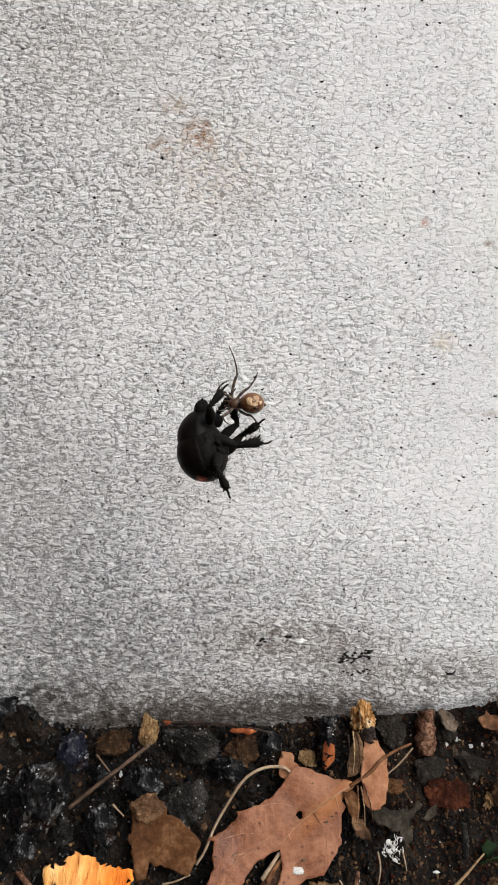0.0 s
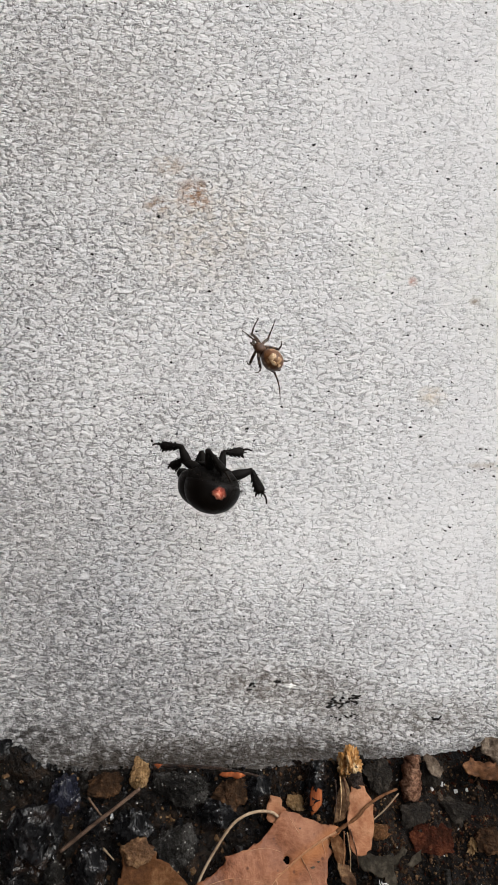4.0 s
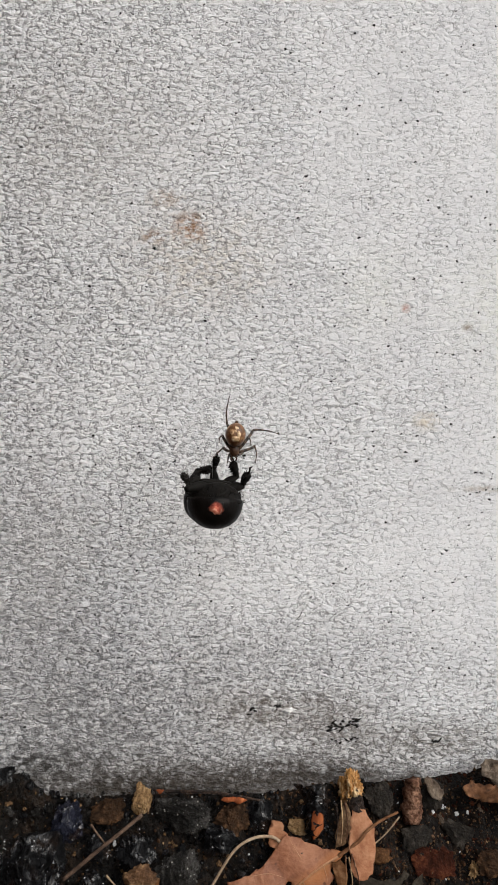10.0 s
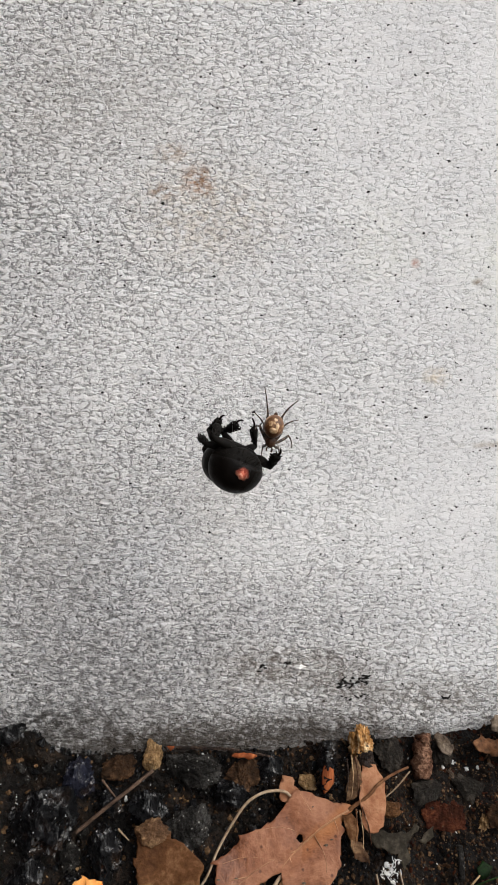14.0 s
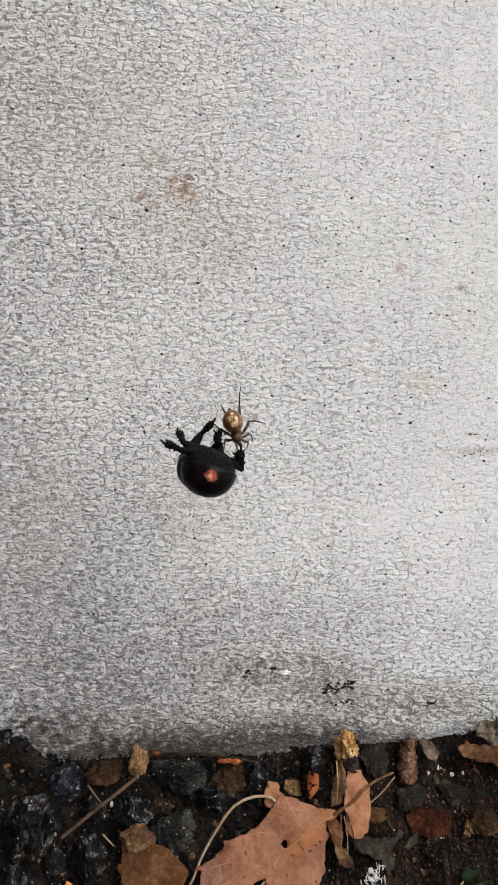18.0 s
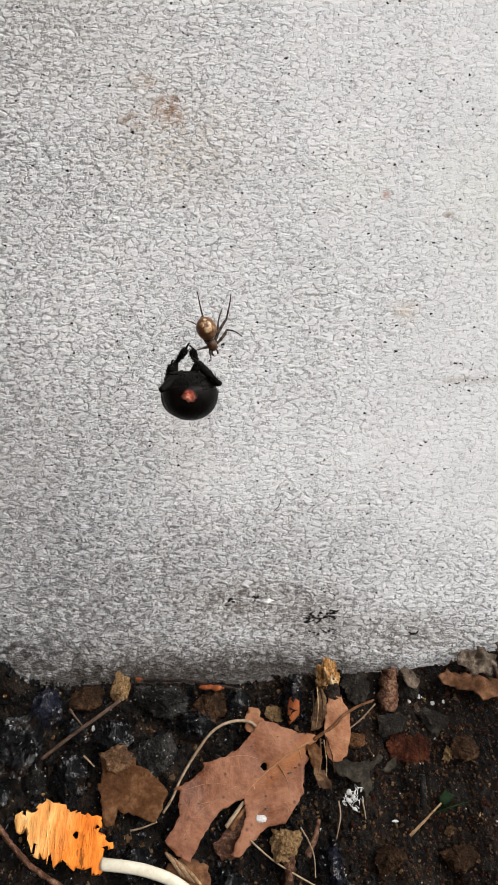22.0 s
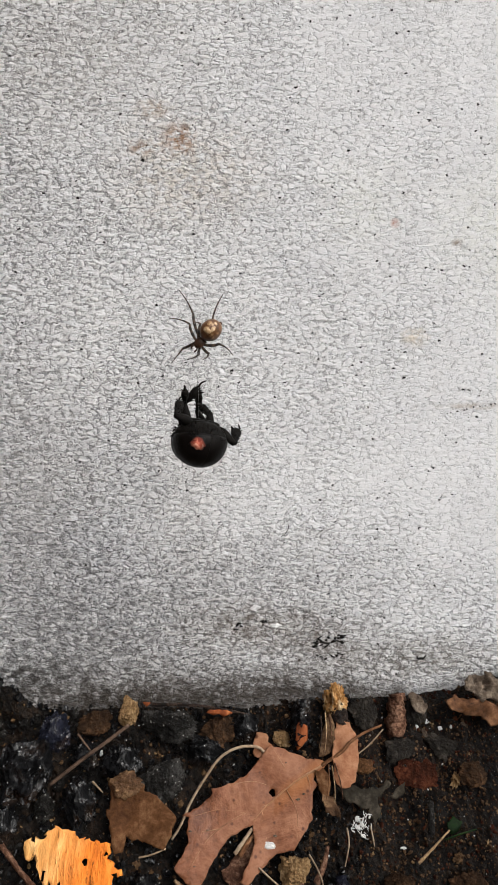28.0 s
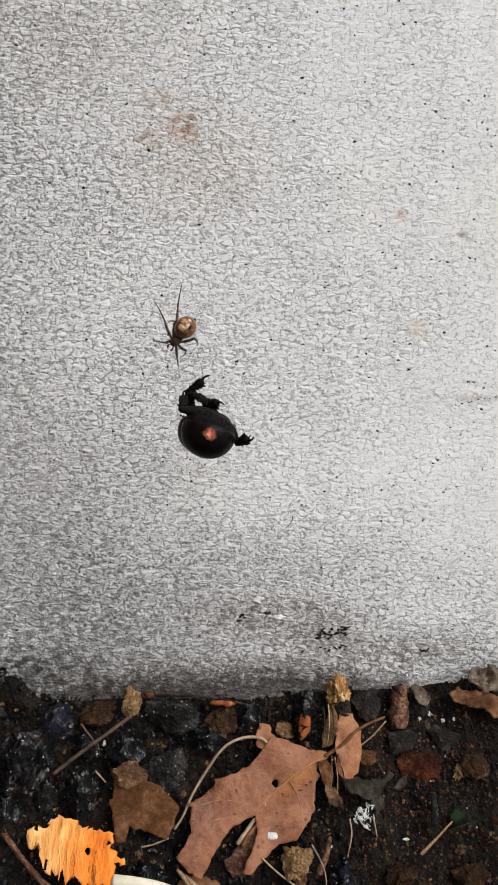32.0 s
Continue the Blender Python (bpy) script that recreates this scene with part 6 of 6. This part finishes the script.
# The same for the legs of the spider: pair and side.
SPIDER_REACH = {
    (0, -1): [
        (0, -0.3, 5.2, -1.7, 8.5),
        (1, 4.0, 3.3, 4.5, 6.4),
        (2, 1.6, 4.2, 3.4, 6.7),
        (3, 2.6, 2.2, 4.8, 2.6),
        (6, -2.0, -1.8, -3.2, -2.6),
        (7, -1.3, -1.8, -1.6, -3.3),
        (8, -1.3, -1.5, -2.0, -2.8),
        (9, -1.3, -1.8, -1.5, -2.9),
        (10, -0.9, -1.8, -1.2, -3.2),
        (11, -1.2, -2.5, -1.6, -3.3),
        (12, -1.4, -2.0, -1.2, -3.4),
        (13, -0.3, -1.8, -0.1, -3.0),
        (14, -1.1, -1.7, -1.6, -3.1),
        (17, -1.3, -1.5, -1.7, -2.6),
        (18, 0.6, -2.2, 1.0, -3.8),
        (19, 0.7, -2.0, 0.8, -3.6),
        (20, -0.1, -2.6, -0.5, -3.2),
        (21, -1.8, -0.9, -2.9, -1.8),
        (22, -0.1, -2.0, 0.2, -3.4),
        (23, -2.4, 2.8, -5.1, 3.8),
        (24, -2.5, -2.4, -2.7, -4.7),
        (25, -1.9, -0.7, -3.1, -1.4),
        (28, -3.3, -1.3, -4.7, -3.6),
        (29, -1.6, -1.3, -2.5, -2.4),
        (30, -1.7, -1.9, -2.6, -5.1),
        (31, -2.4, 3.3, -3.7, 6.9),
        (32, -2.3, -0.8, -3.9, -0.7),
    ],
    (0, 1): [
        (0, -1.9, -0.7, -3.3, -1.0),
        (1, -2.5, 2.7, -4.2, 2.2),
        (2, -2.2, 2.0, -2.8, 1.8),
        (3, 2.0, 2.6, 1.7, 5.2),
        (6, -0.2, -2.0, -0.6, -3.4),
        (7, -0.2, -2.0, -0.6, -3.4),
        (8, -0.1, -2.2, 0.2, -3.7),
        (9, -0.2, -2.0, -0.7, -3.4),
        (10, 1.1, -1.5, -0.5, -2.3),
        (11, 1.2, -2.1, 1.2, -3.7),
        (12, 0.9, -2.8, 0.7, -3.4),
        (13, 0.7, -1.4, 1.0, -3.0),
        (14, 1.0, -2.0, 1.1, -3.5),
        (17, 0.7, -2.3, 1.0, -3.4),
        (18, 1.8, -1.8, 1.4, -3.0),
        (19, 3.5, -1.6, 4.8, -5.0),
        (20, 0.6, -2.6, 0.3, -3.8),
        (21, -1.0, -3.3, -3.1, -3.3),
        (22, 0.7, -1.2, 0.5, -2.0),
        (23, -1.9, -0.6, -3.4, -0.6),
        (24, 0.2, -2.8, 0.2, -4.7),
        (25, -3.4, -3.5, -5.0, -6.2),
        (28, -1.0, -2.1, -2.5, -3.2),
        (29, -1.3, -2.1, -1.8, -4.5),
        (30, -1.4, -3.1, -1.8, -7.7),
        (31, -2.4, -2.1, -3.0, -4.9),
        (32, -0.8, -2.7, -0.2, -4.8),
    ],
    (1, -1): [
        (0, -3.6, 1.9, -2.0, 3.2),
        (1, 0.4, 3.9, -0.6, 6.1),
        (2, 1.5, 1.6, 2.6, 2.3),
        (3, 2.2, 0.7, 4.9, -0.0),
        (6, -2.8, 0.8, -5.0, -0.9),
        (7, -1.7, 0.9, -2.6, 0.5),
        (8, -1.9, -0.4, -2.8, -1.4),
        (9, -2.0, -0.2, -3.0, -1.0),
        (10, -1.6, -0.7, -3.2, -2.0),
        (11, -1.9, -0.8, -2.6, -1.9),
        (12, -1.6, -1.3, -1.9, -2.5),
        (13, -1.5, -1.4, -1.7, -2.6),
        (14, -1.6, 1.2, -2.5, 1.1),
        (17, -1.8, -0.9, -2.4, -2.0),
        (18, -1.4, -1.4, -1.6, -2.7),
        (19, -1.2, -1.8, -2.3, -2.8),
        (20, -1.9, -0.5, -2.8, -1.6),
        (21, -3.1, 1.1, -6.2, 2.7),
        (22, -0.9, -1.2, -2.1, -1.8),
        (23, -0.3, 3.9, -2.6, 6.4),
        (24, -2.7, 1.7, -3.9, 0.2),
        (25, -2.2, 1.1, -3.8, 2.9),
        (28, -2.1, 2.0, -4.8, 2.9),
        (29, -2.4, -0.2, -3.0, 0.8),
        (30, -2.5, 0.0, -3.4, 0.8),
        (31, -2.9, 0.7, -4.2, -0.4),
        (32, -2.7, 3.4, -4.3, 6.5),
    ],
    (1, 1): [
        (0, -2.6, -1.5, -1.8, -3.0),
        (1, -2.2, 0.7, -2.7, 0.5),
        (2, -2.0, 0.4, -2.8, 1.4),
        (3, -1.6, 1.3, -2.3, 1.4),
        (6, 2.6, -1.0, 2.8, -2.7),
        (7, 2.2, -0.8, 2.6, -2.1),
        (8, 3.3, -0.2, 3.0, -1.8),
        (9, 1.0, -1.7, 0.9, -3.0),
        (10, 2.7, -0.4, 3.0, -2.5),
        (11, 3.6, 0.6, 2.9, -3.4),
        (12, 3.3, -1.3, 3.3, -2.9),
        (13, 1.9, -0.7, 2.6, -1.8),
        (14, 2.3, -0.2, 2.8, -1.6),
        (17, 2.8, -0.6, 2.7, -2.4),
        (18, 1.9, -0.6, 2.7, -1.7),
        (19, 4.1, -0.5, 6.4, -2.4),
        (20, 4.4, 0.7, 5.9, -2.3),
        (21, 2.9, -2.2, 3.8, -6.0),
        (22, 2.6, 1.4, 4.6, 0.3),
        (23, -2.5, -1.6, -3.7, -3.8),
        (24, 3.1, -3.3, 4.4, -5.2),
        (25, 1.7, -2.5, 1.1, -4.4),
        (28, 0.4, -2.0, -0.1, -3.2),
        (29, 4.1, -1.3, 5.2, -3.8),
        (30, 0.4, -2.0, -0.2, -3.2),
        (31, 0.7, -1.0, 1.5, -2.5),
        (32, 0.6, -1.9, 0.2, -3.2),
    ],
    (2, -1): [
        (0, 1.4, 2.6, 2.7, 4.8),
        (1, 4.5, 0.6, 5.0, 2.0),
        (2, 3.2, -0.1, 3.2, 1.8),
        (3, 1.5, -1.4, 2.1, -0.9),
        (6, -1.2, 1.6, -1.9, 1.3),
        (7, -1.2, 1.6, -1.9, 1.3),
        (8, -1.6, 1.7, -2.8, 0.7),
        (9, -2.0, 2.3, -3.7, 1.3),
        (10, -1.7, 1.1, -2.3, 0.5),
        (11, -1.6, 1.2, -2.2, 0.7),
        (12, -1.9, 0.7, -2.3, 0.0),
        (13, -1.6, 1.7, -2.4, 1.6),
        (14, -1.3, 2.8, -2.3, 3.2),
        (17, -1.7, 1.1, -2.3, 0.5),
        (18, -2.1, 0.2, -2.8, 1.0),
        (19, -1.7, 1.0, -2.3, 0.4),
        (20, -1.7, 2.5, -2.9, 2.1),
        (21, -0.7, 1.9, -1.5, 1.8),
        (22, -2.0, 3.4, -4.7, 3.9),
        (23, 1.1, 1.7, 0.5, 2.3),
        (24, -0.5, 2.6, -1.4, 6.3),
        (25, -1.4, 3.2, -2.6, 6.3),
        (28, -0.6, 1.9, -1.4, 1.9),
        (29, -1.6, 2.1, -3.1, 2.6),
        (30, -0.5, 1.9, -1.3, 1.9),
        (31, -0.4, 1.9, -1.3, 1.9),
        (32, -0.7, 1.9, -1.5, 1.7),
    ],
    (2, 1): [
        (0, 2.5, -2.3, 2.7, -3.8),
        (1, -2.3, -3.4, -3.1, -4.5),
        (2, -2.3, -1.4, -2.8, -2.1),
        (3, -1.9, -1.1, -3.1, -1.2),
        (6, 2.4, -0.6, 3.9, -2.4),
        (7, 3.0, 0.4, 4.4, -0.7),
        (8, 2.6, 1.4, 3.0, 0.5),
        (9, 1.8, 0.1, 2.2, -1.4),
        (10, 1.8, 0.8, 2.3, 0.1),
        (11, 2.5, 2.1, 5.2, 1.1),
        (12, 3.0, 1.9, 6.5, 1.3),
        (13, 2.6, 2.7, 5.7, 3.1),
        (14, 2.2, 2.3, 4.5, 2.8),
        (17, 3.8, 2.2, 6.8, 1.8),
        (18, 2.2, 1.7, 5.0, 1.0),
        (19, 1.6, 0.8, 3.1, 0.9),
        (20, 4.6, 0.2, 5.4, -1.8),
        (21, 1.9, -0.5, 1.9, -1.3),
        (22, 1.5, 3.4, 1.9, 5.3),
        (23, 0.9, -4.0, -0.0, -6.6),
        (24, 1.9, -0.4, 1.9, -1.3),
        (25, 3.4, -0.2, 4.2, -1.5),
        (28, 3.9, -0.8, 5.1, -2.9),
        (29, 1.9, -0.6, 2.6, -1.0),
        (30, 1.9, -0.7, 1.8, -1.5),
        (31, 1.9, -0.7, 1.7, -1.5),
        (32, 2.0, -0.4, 2.4, -1.2),
    ],
    (3, -1): [
        (0, 1.9, 0.5, 1.6, 0.7),
        (1, 1.8, -3.4, 0.6, -5.3),
        (2, 1.1, -1.6, 1.2, -1.3),
        (3, 0.0, -2.0, 0.2, -1.7),
        (6, -0.7, 2.7, -0.4, 5.5),
        (7, -0.5, 2.8, 0.0, 5.9),
        (8, -1.6, 2.8, -1.0, 5.9),
        (9, -1.0, 3.2, -0.3, 6.3),
        (10, -1.2, 3.6, -0.9, 6.7),
        (11, -0.9, 3.1, -0.8, 6.7),
        (12, -0.8, 3.2, -0.8, 6.1),
        (13, -0.6, 3.7, -0.7, 6.4),
        (14, -0.5, 3.5, -0.9, 7.0),
        (17, 0.1, 4.0, -0.1, 6.3),
        (18, -1.6, 3.3, -1.8, 3.8),
        (19, -0.5, 1.9, -0.6, 1.6),
        (20, 0.3, 4.1, 0.4, 6.8),
        (21, 2.1, 3.4, 1.8, 5.5),
        (22, -1.2, 4.9, -1.6, 6.1),
        (23, 3.0, 2.8, 4.0, 5.1),
        (24, 1.0, 2.6, 1.6, 6.3),
        (25, 0.9, 3.3, 1.6, 6.1),
        (28, -1.9, 4.5, -3.8, 7.5),
        (29, -1.0, 2.9, -2.6, 6.7),
        (30, -2.2, 3.5, -4.3, 6.8),
        (31, 0.5, 3.7, 1.0, 6.5),
        (32, -0.3, 3.8, 0.2, 7.1),
    ],
    (3, 1): [
        (0, 1.9, -0.5, 1.6, -0.7),
        (1, 0.1, -2.0, -0.2, -1.7),
        (2, -1.4, -3.6, -3.2, -5.5),
        (3, -0.9, -3.5, -2.8, -5.4),
        (6, 2.8, 1.3, 2.2, 0.4),
        (7, 1.3, 1.5, 1.3, 1.1),
        (8, 1.1, 1.7, 1.2, 1.3),
        (9, 3.2, 1.8, 5.0, 1.9),
        (10, 2.5, 1.8, 6.6, 1.4),
        (11, 0.8, 1.8, 0.9, 1.5),
        (12, 1.8, 2.7, 3.4, 4.7),
        (13, 1.2, 3.3, 2.7, 5.0),
        (14, 1.8, 3.5, 3.4, 4.9),
        (17, 3.0, 2.8, 5.8, 3.7),
        (18, 0.7, 3.7, 0.8, 6.1),
        (19, 1.3, 3.4, 1.2, 5.7),
        (20, 1.0, 1.7, 1.1, 1.4),
        (21, 4.0, -1.6, 6.3, -4.0),
        (22, 2.6, 3.0, 3.1, 5.7),
        (23, 1.9, -0.7, 1.5, -0.8),
        (24, 1.4, 1.1, 2.5, 0.9),
        (25, 1.8, 0.9, 1.7, 0.6),
        (28, 1.7, 4.1, 2.6, 6.6),
        (29, 1.2, 3.3, 1.5, 6.5),
        (30, 0.0, 3.9, 0.7, 7.1),
        (31, 1.8, 0.9, 1.7, 0.5),
        (32, 1.7, 1.1, 1.6, 0.8),
    ],
}
DEPTH = -20.0


def facing(x, z, ahead, back):
    a = Vector(ahead).normalized()
    b = Vector(back)
    b = (b - a * b.dot(a)).normalized()
    left = b.cross(a)
    turn = Matrix((a, left, b)).transposed().to_4x4()
    return Matrix.Translation((x / 1000, DEPTH / 1000, z / 1000)) @ turn


def halved(rows):
    """Adds a row half way wherever two rows lie more than 60 degrees apart."""
    out = [rows[0]]
    for t, m in rows[1:]:
        t0, m0 = out[-1]
        q0, q1 = m0.to_quaternion(), m.to_quaternion()
        if q0.dot(q1) < 0:
            q1.negate()
        turn = q0.rotation_difference(q1).angle
        k = max(1, math.ceil(turn / 1.0))
        for i in range(1, k):
            q = q0.slerp(q1, i / k)
            p = m0.translation.lerp(m.translation, i / k)
            out.append((t0 + (t - t0) * i / k, Matrix.Translation(p) @ q.to_matrix().to_4x4()))
        out.append((t, m))
    return out


def aimed(root, out_dir, roll_to):
    a = Vector(out_dir).normalized()
    b = Vector(roll_to)
    b = (b - a * b.dot(a)).normalized()
    return Matrix.Translation(Vector(root)) @ Matrix((a, b.cross(a), b)).transposed().to_4x4()


def toward(p, x, z, length, sign):
    """The way from p to (x, z), with the rest of the length in depth."""
    flat = math.hypot(x - p.x, z - p.z)
    return Vector((x - p.x, sign * math.sqrt(max(length**2 - flat**2, 0.04)), z - p.z)).normalized()


def limb(body_at, size, root, upper, lower, reach, seed):
    """Keys a two-jointed leg: thigh first, then what hangs at its knee. root in metres, in the body's space."""
    thigh, first = upper
    ways = []
    for t, kx, kz, tx, tz in reach:
        m = body_at[t]
        at = m @ (root * size) * 1000
        centre = m.translation * 1000
        d1 = toward(at, centre.x + kx, centre.z + kz, first * size, 1 if at.y > centre.y else -1)
        knee = at + d1 * first * size
        d2 = toward(knee, centre.x + tx, centre.z + tz, lower[1] * size, -1 if knee.y > centre.y else 1)
        back = m.to_3x3().transposed()
        ways.append((t, back @ d1, back @ d2))
    full = [ways[0]]
    for t, a, b in ways[1:]:
        t0, a0, b0 = full[-1]
        steps = int(round((t - t0) * 2))
        for i in range(1, steps):
            u, now = i / steps, t0 + i * 0.5
            shake = [Vector([noise.noise(Vector((now * 1.7, seed * 7.7, k * 3.3 + j * 11))) for k in range(3)]) * 0.35 for j in (0, 1)]
            full.append((now, (a0.lerp(a, u) + shake[0]).normalized(), (b0.lerp(b, u) + shake[1]).normalized()))
        full.append((t, a, b))
    lean = Vector((0.03, 0.05, 0.07))
    rows, low_rows = [], []
    for t, a, b in full:
        m = aimed(root, a, b + lean)
        r = m.to_3x3().transposed()
        rows.append((t, m))
        low_rows.append((t, aimed((first / 1000, 0, 0), r @ b, r @ (lean - a))))
    walk(thigh, halved(rows))
    for piece in lower[0]:
        walk(piece, halved(low_rows))


def motions():
    walk(beetle, halved([(r[0], facing(*r[1:])) for r in BEETLE]))
    walk(spider, halved([(r[0], facing(*r[1:])) for r in SPIDER]))
    walk(spider_silk, [(r[0], mm(r[1], DEPTH + 0.5, r[2])) for r in SPIDER])
    walk(beetle_silk, [(r[0], mm(r[1], DEPTH + 1.0, r[2] + 2)) for r in BEETLE])
    hung = {r[0]: facing(*r[1:]) for r in BEETLE}
    for n, (leg, pieces, kind, side, size) in enumerate(LEGS):
        limb(hung, BEETLE_SCALE, leg.location.copy(), (leg, 2.8 * size), (pieces, 3.2 * size), BEETLE_REACH[(kind, side)], n)
    hung = {r[0]: facing(*r[1:]) for r in SPIDER}
    for n, (leg, pieces, pair, side, first, second) in enumerate(SPIDER_LEGS):
        limb(hung, 1.0, leg.location.copy(), (leg, first), (pieces, second), SPIDER_REACH[(pair, side)], n + 20)


motions()
